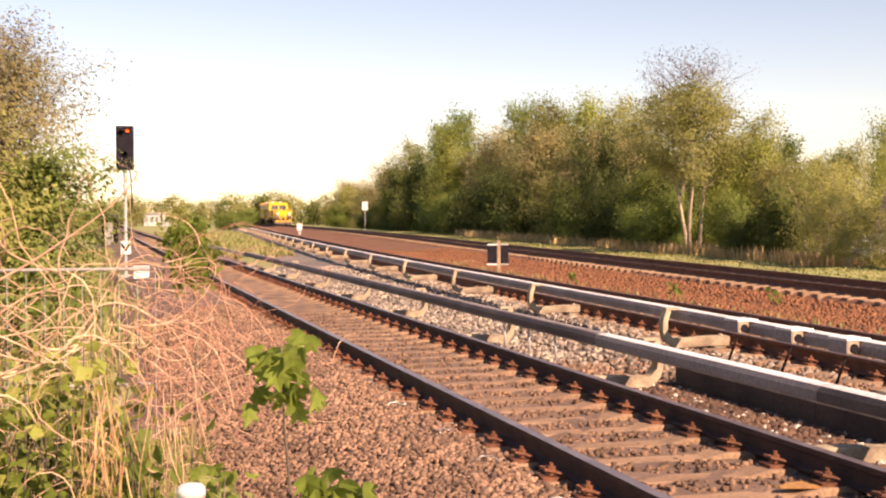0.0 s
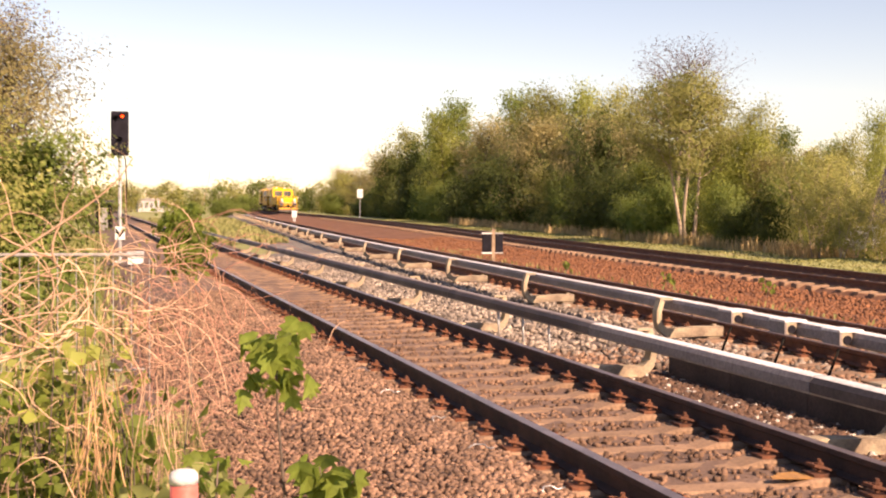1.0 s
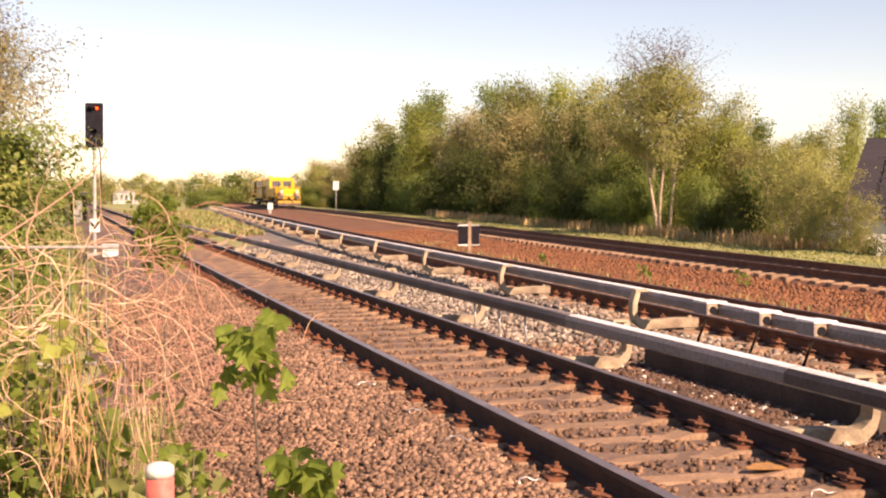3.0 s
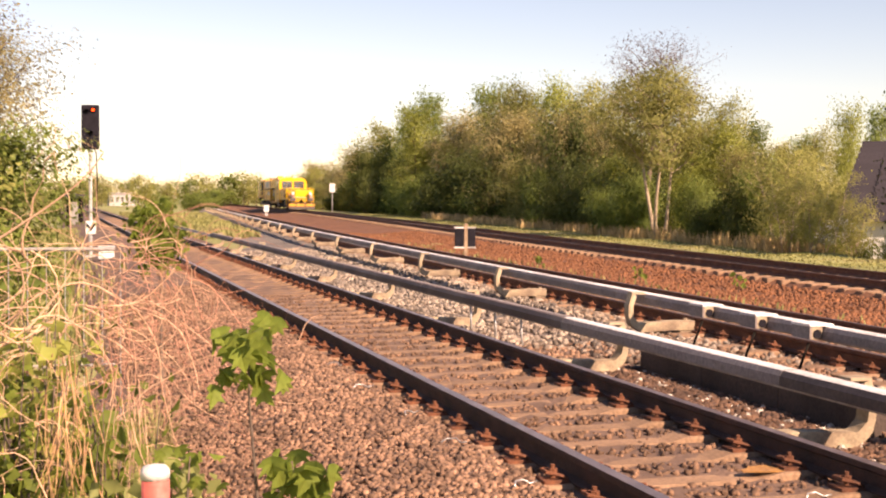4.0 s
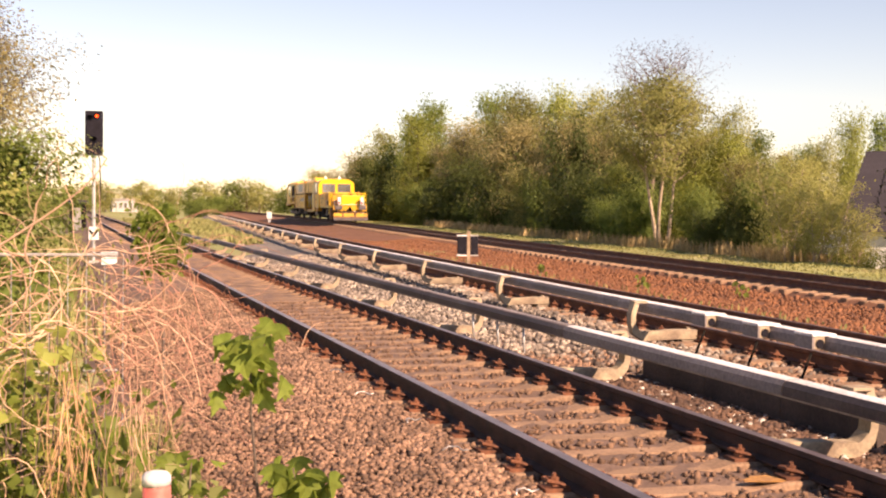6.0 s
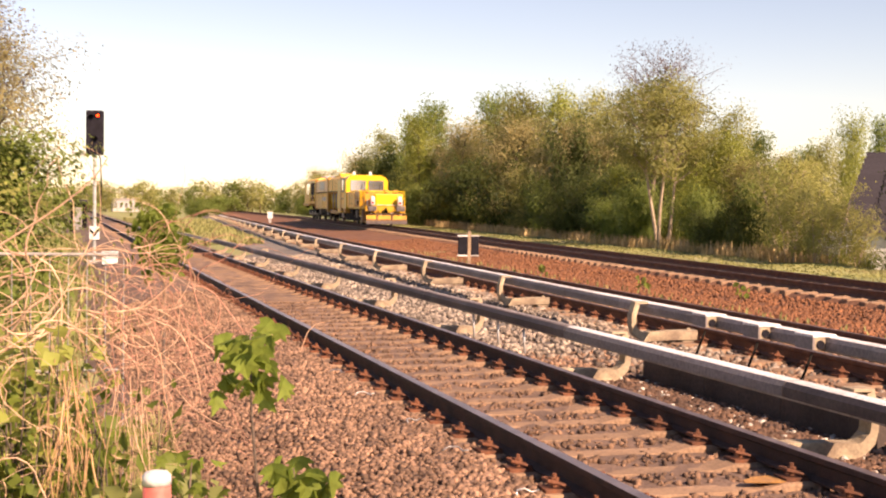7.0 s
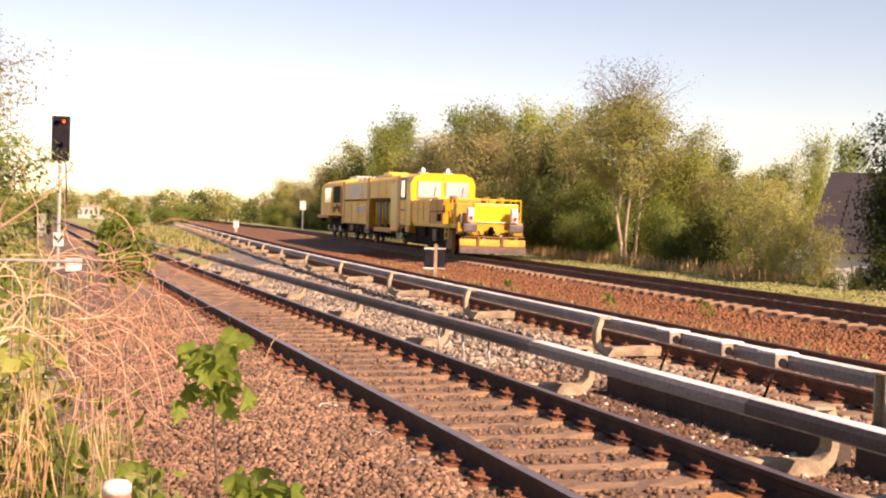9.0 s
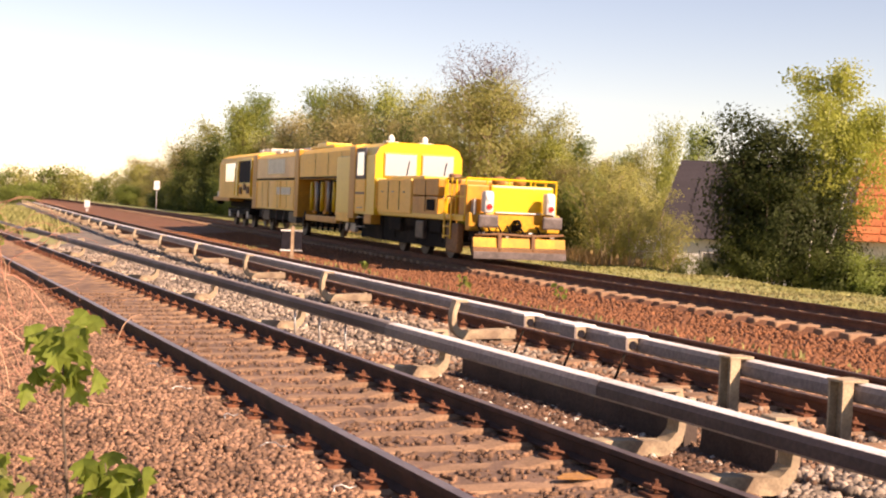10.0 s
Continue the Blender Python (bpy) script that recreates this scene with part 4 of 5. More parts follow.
def on_ground(y0, y1, lo, hi, power=1.0, zf=ground_z):
    def place(n):
        y = y0 + (y1 - y0) * rng.uniform(0, 1, n) ** power
        x = lo(y) + (hi(y) - lo(y)) * rng.uniform(0, 1, n)
        return np.stack([x, y, zf(x, y)], 1)
    return place


blades("grass", 34000, on_ground(14, 120, lambda y: x_track3(y) + 2.3, lambda y: x_track3(y) + 8.5, 1.5), 0.05, M["grass"], "yellow-green grass strip beyond the far track", 0.03)
blades("grass", 5000, on_ground(36, 95, lambda y: x_track3(y) + 5.6, lambda y: x_track3(y) + 7.6, 1.3), 0.5, M["straw"], "tall dry straw-coloured grass below the trees", 0.025)
blades("grass", 9000, on_ground(55, 130, lambda y: x_track1(y) + 2.0, lambda y: x_track2(y) - 2.3, 1.2), 0.28, M["grass"], "green grass between the near and middle tracks", 0.05)
blades("grass", 9000, on_ground(18, 80, lambda y: -6 + 0 * y, lambda y: 1.4 + 0 * y, 1.2), 0.3, M["grass"], "rough grass beside the near track", 0.03)
blades("grass", 260, on_ground(10, 45, lambda y: x_track2(y) + 1.7, lambda y: x_track2(y) + 2.3, 1.0, bed_z), 0.14, M["grass"], "scattered weeds on the rust-red ballast", 0.02)


# ---- signal, boards, posts ----
def signal(x, y):
    z = float(ground_z(x, y)) if x < 0.3 else float(bed_z(x, y))
    th = empty("railway_signal", pose(x, y, z, 0, 0, -2), "slim grey railway signal with black head showing red", "railway signal")
    g = Geo().tube([(0, 0, 0), (0, 0, 3.55)], 0.055, 12)
    g.box(-0.17, 0.17, -0.17, 0.17, -0.05, 0.07, 0.02)
    part("mast", g, M["galvanised"], th, smooth=False)
    hd = Geo().box(-0.27, 0.27, -0.09, 0.14, 3.32, 4.68, 0.05)
    hd.box(-0.24, 0.24, -0.06, 0.10, 3.46, 3.63, 0.03)
    head = part("head", hd, M["black"], th, "black signal head")
    for sx, sz in ((0.08, 4.52), (-0.12, 4.46), (0.0, 3.80)):
        n, hood = 10, Geo()
        v = [(sx + 0.085 * math.cos(math.pi * k / n), yy, sz + 0.085 * math.sin(math.pi * k / n)) for yy in (-0.088, -0.26) for k in range(n + 1)]
        hood.add(v, [(k, k + 1, n + 2 + k, n + 1 + k) for k in range(n)])
        part("visor", hood, M["black"], head)
    part("red_light", Geo().tube([(0.08, -0.088, 4.52), (0.08, -0.10, 4.52)], 0.045, 14), M["red_lamp"], head, "lit red signal light")
    g = Geo().tube([(-0.02, 0, 3.34), (-0.35, 0, 3.32), (-0.62, 0, 3.38)], 0.03, 6)
    g.tube([(0.0, 0, 3.36), (0.22, 0, 3.36)], 0.025, 6)
    g.box(-0.70, -0.60, -0.05, 0.05, 3.34, 3.44, 0.015)
    g.box(0.16, 0.26, -0.05, 0.05, 3.30, 3.42, 0.015)
    part("bracket_arm", g, M["galvanised"], th)
    part("cable", Geo().tube([(0.10, -0.02, 3.36), (0.17, -0.04, 3.2), (0.20, -0.05, 2.4), (0.18, -0.05, 1.5), (0.10, -0.06, 0.7)], 0.022, 6), M["under"], th, "dark hanging cable")
    plate = part("number_plate", Geo().box(-0.15, 0.15, -0.10, -0.075, 0.72, 1.13, 0.006), M["white"], th, "white plate with a black chevron")
    g = Geo()
    for s in (-1, 1):
        g.add([(s * 0.13, -0.104, 1.08), (s * 0.13, -0.104, 0.98), (0, -0.104, 0.80), (0, -0.104, 0.92),
               (s * 0.13, -0.112, 1.08), (s * 0.13, -0.112, 0.98), (0, -0.112, 0.80), (0, -0.112, 0.92)],
              [(4, 5, 6, 7), (0, 4, 7, 3), (1, 2, 6, 5), (0, 1, 5, 4), (3, 7, 6, 2)])
    part("chevron", g, M["black"], plate)
    return th


signal(1.0, 41.7)
g = Geo().box(-0.22, 0.22, -0.12, 0.12, 0, 0.34, 0.03)
th = empty("point_box", pose(1.35, 38.5, float(bed_z(1.35, 38.5))), "white trackside box beside the signal", "trackside box")
part("body", g, M["white"], th)
part("lid", Geo().box(-0.24, 0.24, -0.14, 0.14, 0.34, 0.38, 0.012), M["galvanised"], th)


def twin_board(x, y):
    z = float(bed_z(x, y)) + 0.14
    th = empty("trackside_board", pose(x, y, z, 0, 0, -8), "black twin panel with white bars on a wooden post", "trackside board")
    part("post", Geo().box(-0.045, 0.045, -0.045, 0.045, -0.3, 0.80, 0.008), M["wood"], th, "brown wooden post")
    for s, wt in ((-1, "left"), (1, "right")):
        x0, x1 = (-0.30, -0.055) if s < 0 else (0.055, 0.26)
        pn = part("panel", Geo().box(x0, x1, -0.05, 0.03, 0.17, 0.68, 0.012), M["black"], th, "black panel")
        for zz in (0.13, 0.66):
            part("bar", Geo().box(x0 - 0.02, x1 + 0.01, -0.06, 0.03, zz, zz + 0.04, 0.008), M["white" if s < 0 else "bare"], pn, "white bar" if s < 0 else "grey bar")
    return th


twin_board(10.54, 33.6)


def white_sign(x, y, z, h):
    th = empty("trackside_sign", pose(x, y, z, 0, 0, -12), "white rectangular sign on a thin grey post", "sign")
    part("post", Geo().tube([(0, 0, -0.1), (0, 0, h)], 0.04, 8), M["galvanised"], th)
    part("board", Geo().box(-0.27, 0.27, -0.06, -0.03, h - 0.75, h + 0.05, 0.01), M["white"], th, "white sign board")
    return th


white_sign(24.6, 120, 0.0, 2.75)
th = empty("trackside_box", pose(18.45, 120, 0.05, 0, 0, -8), "white cube-shaped box on a short post", "trackside box")
part("body", Geo().box(-0.24, 0.24, -0.2, 0.2, 0.1, 0.72, 0.03), M["white"], th)
part("foot", Geo().box(-0.12, 0.12, -0.1, 0.1, -0.3, 0.098, 0.01), M["galvanised"], th)


def marker_post(x, y, z0, z1):
    th = empty("marker_post", pose(x, y, z0, 1.5, -1.5, 0), "faded red plastic post with rounded white top", "marker post")
    h = z1 - z0
    part("shaft", Geo().tube([(0, 0, 0), (0, 0, h - 0.05)], 0.052, 20), M["red"], th, "faded red shaft", smooth=True)
    part("cap", Geo().tube([(0, 0, h - 0.05), (0, 0, h - 0.02), (0, 0, h - 0.006), (0, 0, h)], [0.054, 0.053, 0.042, 0.02], 20), M["white"], th, "rounded white cap", smooth=True)
    return th


marker_post(0.37, 4.9, -0.62, 0.47)


# ---- houses ----
def shed(x, y):
    th = empty("shed", pose(x, y, float(ground_z(x, y)), 0, 0, -6), "small dark trackside hut with a flat roof", "shed")
    part("wall", Geo().box(-0.5, 0.5, -0.5, 0.5, 0, 1.95, 0.03), M["under"], th)
    part("roof", Geo().box(-0.68, 0.68, -0.65, 0.65, 1.95, 2.2, 0.04), M["slate"], th)
    part("door", Geo().box(-0.3, 0.25, -0.54, -0.505, 0.1, 1.7, 0.01), M["bare"], th, "grey metal door")
    return th


shed(1.15, 90)


def far_building(x, y):
    th = empty("factory_building", pose(x, y, -0.5), "long low white building far off", "building")
    part("wall", Geo().box(-2.4, 2.4, 0, 8, 0, 2.4, 0.05), M["render_grey"], th)
    part("roof", Geo().box(-2.5, 2.5, -0.2, 8.2, 2.4, 2.7, 0.05), M["bare"], th)
    for i in range(5):
        part("window", Geo().box(-2.1 + i * 0.9, -1.6 + i * 0.9, -0.06, 0.02, 1.0, 1.9, 0.02), M["glass"], th)
    return th


far_building(11.5, 245)


def house(x, y, turn, w, d, wall_h, roof_h, z, roof, wall, label, mansard):
    """A house: walls, and a tiled roof on its long sides; the mansard's lower slopes are steep."""
    th = empty("house", pose(x, y, z, 0, 0, turn), label, "house")
    part("wall", Geo().box(-w / 2, w / 2, -d / 2, d / 2, 0, wall_h, 0.03), M[wall], th)
    inset = 0.22 if mansard else 0.5
    y_in = d * inset
    prof = [(-d / 2 - 0.3, wall_h - 0.1), (-d / 2 + y_in, wall_h + roof_h), (d / 2 - y_in, wall_h + roof_h + 0.01), (d / 2 + 0.3, wall_h - 0.1)]
    v = [(sx * (w / 2 + 0.25 - (0.9 if (mansard and i in (1, 2)) else 0)), py, pz) for sx in (-1, 1) for i, (py, pz) in enumerate(prof)]
    r = part("roof", Geo().add(v, [(0, 1, 5, 4), (1, 2, 6, 5), (2, 3, 7, 6), (0, 3, 2, 1), (4, 5, 6, 7), (0, 4, 7, 3)]), M[roof], th)
    rows = 14
    tile = Geo().box(-0.5, 0.5, -0.012, 0.02, -0.02, roof_h / rows * 1.15, 0.0).mesh("roof_tile", M[roof])
    slope = math.degrees(math.atan2(y_in + 0.3, roof_h + 0.1))
    for j in range(rows):
        f = j / rows
        half = w / 2 + 0.25 - (0.9 * f if mansard else 0)
        n = int(2 * half)
        for i in range(n):
            if len(th.children) > 260:
                break
            xx = -half + 0.5 + i * (2 * half - 1.0) / max(1, n - 1)
            part("roof_tile", tile, None, th, m=pose(xx, -d / 2 - 0.3 + (y_in + 0.3) * f - 0.03, wall_h - 0.1 + (roof_h + 0.1) * f, -slope, 0, 0))
    for i in range(2):
        xx = -w / 4 + i * w / 2
        wn_ = part("window", Geo().box(xx - 0.55, xx + 0.55, -d / 2 - 0.05, -d / 2 + 0.02, wall_h * 0.35, wall_h * 0.8, 0.02), M["white"], th, "white window")
        part("pane", Geo().box(xx - 0.47, xx + 0.47, -d / 2 - 0.06, -d / 2 - 0.052, wall_h * 0.38, wall_h * 0.77), M["glass"], wn_)
    part("chimney", Geo().box(w * 0.2, w * 0.2 + 0.6, -0.3, 0.3, wall_h + roof_h - 0.3, wall_h + roof_h + 0.35, 0.02), M["slate"], th)
    return th


house(35.7, 45.5, -38, 9.0, 8.0, 2.95, 3.1, -2.15, "slate", "render_white", "white house with a steep dark slate mansard roof", True)
house(35.0, 32.0, -50, 9.0, 9.0, 3.0, 3.4, -1.9, "orange_tile", "render_white", "house with a bright orange tiled roof", False)


# ---- the track machine ----
def machine():
    """A long yellow track machine; its front at y = 0, y towards its rear, z = 0 on the rails."""
    th = empty("track_machine", pose(float(x_track3(29)), 29, float(z_track3(29))), "long yellow tamping machine, dusty, running on the far track", "track machine")
    B = 0.03

    def bx(name, mt, dims, label="", parent=None, bev=B):
        return part(name, Geo().box(*dims, bev), M[mt], parent or th, label)

    # front beam, plough, buffers
    g = Geo().box(-1.27, 1.27, 0.0, 0.10, 0.10, 0.30, 0.012)
    for x0, x1 in ((-1.25, -0.62), (-0.50, 0.28), (0.42, 1.25)):
        g.add([(x0, 0.04, 0.31), (x1, 0.04, 0.31), (x1, 0.07, 0.55), (x0, 0.07, 0.55), (x0, 0.12, 0.31), (x1, 0.12, 0.31), (x1, 0.15, 0.55), (x0, 0.15, 0.55)],
              [(0, 1, 2, 3), (7, 6, 5, 4), (0, 4, 5, 1), (3, 2, 6, 7), (0, 3, 7, 4), (1, 5, 6, 2)], 1)
    plough = part("plough", g, [M["rust_paint"], M["soiled"]], th, "yellow rail guard over a soiled brown beam")
    for xx in (-0.56, 0.35):
        bx("plough_arm", "rust_paint", (xx - 0.05, xx + 0.05, 0.0, 0.30, 0.20, 0.66), "soiled lifting arm", plough, 0.015)
    part("guard_pipe", Geo().tube([(-1.2, 0.10, 0.60), (-0.55, 0.06, 0.64), (0.3, 0.05, 0.61), (1.2, 0.10, 0.66)], 0.035, 8), M["rust_paint"], plough, "soiled cross pipe", smooth=True)
    bx("edge_strip", "buffer", (-1.26, 1.26, -0.03, 0.02, 0.02, 0.20), "dark rubber lower edge", plough, 0.008)
    for s in (-1, 1):
        bx("stay", "yellow", (s * 0.6 - 0.05, s * 0.6 + 0.05, 0.2, 1.2, 0.42, 0.62))
    bx("headstock", "soiled", (-1.25, 1.25, 0.45, 0.72, 0.70, 1.16), "yellow headstock")
    bx("light_ledge", "white", (-0.55, 1.1, 0.40, 0.50, 1.165, 1.20), "pale ledge", bev=0.01)
    bx("drawgear", "under", (-1.15, 1.15, 0.34, 0.70, 0.44, 0.69), "dark oily drawgear", bev=0.02)
    for xx, zz in ((-0.95, 0.62), (-0.3, 0.6), (0.35, 0.64), (0.95, 0.58)):
        bx("valve", "bare", (xx - 0.06, xx + 0.06, 0.22, 0.36, zz - 0.06, zz + 0.06), "dull valve block", bev=0.015)
    for s in (-1, 1):
        bf = part("buffer", Geo().tube([(s * 0.875, 0.46, 0.97), (s * 0.875, 0.14, 0.97)], 0.10, 14), M["buffer"], th, smooth=True)
        part("buffer_head", Geo().box(s * 0.875 - 0.27, s * 0.875 + 0.27, 0.03, 0.12, 0.80, 1.12, 0.05), M["buffer"], bf, "dark buffer plate")
    hook = Geo().tube([(0, 0.46, 0.95), (0, 0.2, 0.97), (0, 0.08, 0.9), (0, 0.12, 0.8), (0, 0.22, 0.82)], [0.06, 0.055, 0.05, 0.045, 0.03], 8)
    hook.box(-0.09, 0.09, 0.22, 0.44, 0.72, 0.9, 0.02)
    part("coupling_hook", hook, M["under"], th, smooth=True)
    for xa, xb in ((-0.45, -0.12), (0.15, 0.5), (-0.75, -0.4), (0.6, 0.85), (-1.0, -0.8), (-0.2, 0.1)):
        part("brake_hose", Geo().tube([(xa, 0.46, 0.85), (xa - 0.02, 0.2, 0.72), ((xa + xb) / 2, 0.1, 0.42), (xb, 0.15, 0.5), (xb, 0.3, 0.7)], 0.025, 6), M["under"], th, smooth=True)
    for s in (-1, 1):
        lp = part("lamp", Geo().box(s * 0.84 - 0.13, s * 0.84 + 0.13, 0.10, 0.42, 1.16, 1.72, 0.09), M["white"], th, "white lamp housing")
        part("headlight", Geo().tube([(s * 0.84, 0.10, 1.56), (s * 0.84, 0.085, 1.56)], 0.085, 14), M["lamp_glass"], lp)
        part("tail_light", Geo().tube([(s * 0.84, 0.10, 1.32), (s * 0.84, 0.085, 1.32)], 0.075, 14), M["tail_lens"], lp, "dark red tail light")
    # front platform with hood and railings
    bx("platform", "yellow", (-1.3, 1.3, 0.72, 8.4, 0.92, 1.08), "yellow platform deck")
    bx("front_hood", "yellow", (-0.62, 1.12, 0.62, 2.6, 1.09, 1.88), "bright yellow hood", bev=0.06)
    bx("front_box", "orange", (-1.28, -0.66, 0.62, 1.15, 1.09, 1.86), "brown side box")
    for s in (-1.27, 1.22):
        rl = Geo()
        for yy in (0.7, 1.4, 2.1):
            rl.tube([(s, yy, 1.08), (s, yy, 2.02)], 0.024, 6)
        for zz in (1.55, 2.02):
            rl.tube([(s, 0.7, zz), (s, 2.1, zz)], 0.024, 6)
        part("handrail", rl, M["yellow"], th)
    rl = Geo().tube([(-1.27, 0.7, 2.02), (1.22, 0.7, 2.02)], 0.026, 6)
    for xx in (-0.7, -0.1, 0.5):
        rl.tube([(xx, 0.7, 1.08), (xx, 0.7, 2.02)], 0.022, 6)
    part("handrail", rl, M["yellow"], th)
    for s, y0 in ((-1.0, 2.3), (0.3, 2.45), (0.85, 2.3)):
        part("hose_drum", Geo().tube([(s - 0.14, y0, 2.02), (s + 0.14, y0, 2.02)], 0.13, 14), M["rust_paint"], th, "soiled hose drum", smooth=True)
    for xx in (-1.12, 1.05):
        bx("lamp_bracket", "bare", (xx - 0.03, xx + 0.03, 0.40, 0.60, 1.10, 1.50), "pale lamp bracket", bev=0.01)
    ld = Geo()
    for yy in (1.5, 2.0):
        ld.tube([(-1.36, yy, 0.45), (-1.36, yy, 2.02)], 0.026, 6)
    for zz in (0.5, 0.75, 1.0):
        ld.box(-1.4, -1.25, 1.5, 2.0, zz, zz + 0.03)
    part("ladder", ld, M["yellow"], th)
    # hoods between the platform and the cab
    bx("engine_hood", "orange", (-1.3, 1.15, 2.75, 5.0, 1.55, 2.02), "brown-yellow hood")
    bx("engine_hood", "orange", (-1.3, 1.15, 2.75, 5.0, 1.02, 1.53), "soiled orange-brown lower hood")
    bx("engine_hood", "tan", (-1.34, 0.2, 5.05, 8.35, 1.02, 2.02), "dusty tan side hood")
    bx("hood_lid", "yellow", (-1.1, 1.0, 4.6, 8.3, 2.02, 2.12), "yellow hood lid")
    for yy in (3.8, 6.1, 7.2):
        bx("hood_seam", "under", (-1.352 if yy > 5 else -1.312, -1.28, yy, yy + 0.03, 1.12, 1.96), bev=0)
    for yy in (5.6, 6.65, 7.75):
        bx("hood_handle", "bare", (-1.375, -1.34, yy, yy + 0.14, 1.62, 1.66), bev=0.008)
    bx("hood_vent", "under", (-1.318, -1.30, 3.0, 3.65, 1.15, 1.45), "dark louvre", bev=0)

    # front cab: slanted roof edges, big windscreens
    def cab(name, y0, y1, z0, z1, w, rear=False):
        prof = [(-w, z0), (-w, z1 - 0.42), (-w + 0.14, z1 - 0.16), (-w + 0.50, z1), (w - 0.50, z1), (w - 0.14, z1 - 0.16), (w, z1 - 0.42), (w, z0)]
        return part(name, Geo().prism(prof, [y0, y0 + 0.12, y1]), M["tan" if rear else "yellow"], th, "dusty yellow rear cab" if rear else "bright yellow driver's cab")

    c = cab("cab", 8.45, 13.1, 0.92, 3.19, 1.42)
    for x0, x1 in ((-1.12, -0.10), (0.10, 1.12)):
        fr = part("windscreen", Geo().box(x0 - 0.03, x1 + 0.03, 8.41, 8.46, 2.10, 2.86, 0.012), M["yellow"], c, "windscreen frame")
        part("pane", Geo().box(x0, x1, 8.385, 8.40, 2.14, 2.82, 0.008), M["glass"], fr, "tinted reflecting glass")
        part("wiper", Geo().tube([(x0 + 0.7, 8.37, 2.16), (x0 + 0.78, 8.36, 2.62)], 0.015, 5), M["black"], fr)
    door = part("cab_door", Geo().box(-1.445, -1.40, 9.45, 10.6, 1.0, 2.02, 0.012), M["tan"], c, "dusty yellow lower cab panel")
    part("door_rail", Geo().box(-1.46, -1.446, 9.5, 10.55, 1.55, 1.61, 0.005), M["buffer"], door, "dark grab rail")
    win = part("side_window", Geo().box(-1.45, -1.40, 9.45, 10.6, 2.03, 3.02, 0.02), M["buffer"], c, "dark grey cab window frame")
    part("pane", Geo().box(-1.462, -1.451, 9.6, 10.35, 2.14, 2.88, 0.005), M["glass"], win)
    for x0, x1, mt in ((-1.38, -0.45, "tan"), (-0.40, 0.0, "yellow"), (0.05, 1.3, "orange")):
        part("front_panel", Geo().box(x0, x1, 8.395, 8.448, 1.12, 2.06, 0.015), M[mt], c, "dusty panel below the windscreen")
    bx("cab_skirt", "orange", (-1.43, 1.43, 8.7, 9.5, 0.62, 0.92), "orange skirt")
    bx("corner_post", "orange", (-1.46, -1.30, 10.65, 11.35, 0.75, 3.08), "orange-brown column")
    for xx in (-0.85, 0.25):
        bc = part("beacon", Geo().tube([(xx, 8.75, 3.18), (xx, 8.75, 3.31), (xx, 8.75, 3.38), (xx, 8.75, 3.43)], [0.10, 0.10, 0.08, 0.02], 12), M["lamp_glass"], th, "pale roof lamp", smooth=True)
        part("beacon_base", Geo().box(xx - 0.22, xx + 0.22, 8.62, 8.95, 3.17, 3.22, 0.015), M["bare"], bc)
    # middle body with the open tamping bay
    prof = [(-1.40, 2.06), (-1.40, 3.0), (-1.22, 3.16), (-0.9, 3.22), (0.9, 3.22), (1.22, 3.16), (1.40, 3.0), (1.40, 2.06)]
    part("upper_body", Geo().prism(prof, [11.38, 15.0, 18.8]), M["tan"], th, "dusty tan upper side panels")
    bx("lower_panel", "tan", (-1.41, -1.2, 11.38, 13.1, 0.62, 2.05), "dusty yellow lower panel")
    bx("spine_beam", "under", (-0.6, 0.6, 8.0, 38.0, 0.75, 1.15), "dark main frame")
    bx("bay_floor", "orange", (-1.35, 1.35, 13.2, 17.8, 0.52, 0.74), "rusty orange bay beam")
    for k, yy in enumerate((13.7, 14.5, 15.4, 16.2, 17.0)):
        tp = part("tamping_unit", Geo().box(-1.25, -0.75, yy - 0.22, yy + 0.22, 0.8, 2.0, 0.05), M["under" if k % 2 else "orange"], th, "oily tamping unit")
        part("cylinder", Geo().tube([(-1.32, yy, 0.9), (-1.32, yy, 1.95)], 0.07, 10), M["bare" if k % 2 else "yellow"], tp, smooth=True)
        part("tine", Geo().tube([(-1.0, yy, 0.8), (-1.05, yy + 0.05, 0.2)], [0.06, 0.035], 6), M["under"], tp)
    bx("bay_back", "under", (-0.72, 0.5, 13.1, 18.8, 0.3, 2.05), "dark bay wall")
    bx("column", "orange", (-1.44, 1.44, 18.82, 19.45, 0.62, 3.2), "orange-brown frame column")
    g = Geo().box(-0.9, 0.6, 15.6, 19.3, 3.24, 3.34, 0.02)
    g.box(-0.7, 0.3, 17.6, 19.0, 3.34, 3.48, 0.03)
    part("roof_unit", g, M["yellow"], th, "yellow roof unit")
    prof = [(-1.42, 0.84), (-1.42, 2.98), (-1.24, 3.14), (-0.9, 3.2), (0.9, 3.2), (1.24, 3.14), (1.42, 2.98), (1.42, 0.84)]
    rb = part("rear_body", Geo().prism(prof, [19.5, 23.0, 27.0]), M["tan"], th, "dusty tan rear side panels")
    part("side_strip", Geo().box(-1.436, -1.42, 19.55, 26.95, 2.04, 2.12), M["under"], rb, "dark seam strip")
    part("upper_panel", Geo().box(-1.433, -1.421, 19.55, 26.95, 2.14, 2.95, 0.005), M["dust"], rb, "pale dusty upper panel")
    for yy in (19.52, 22.0, 24.5, 26.9):
        part("rib", Geo().box(-1.45, -1.421, yy, yy + 0.06, 0.9, 2.0, 0.008), M["tan"], rb)
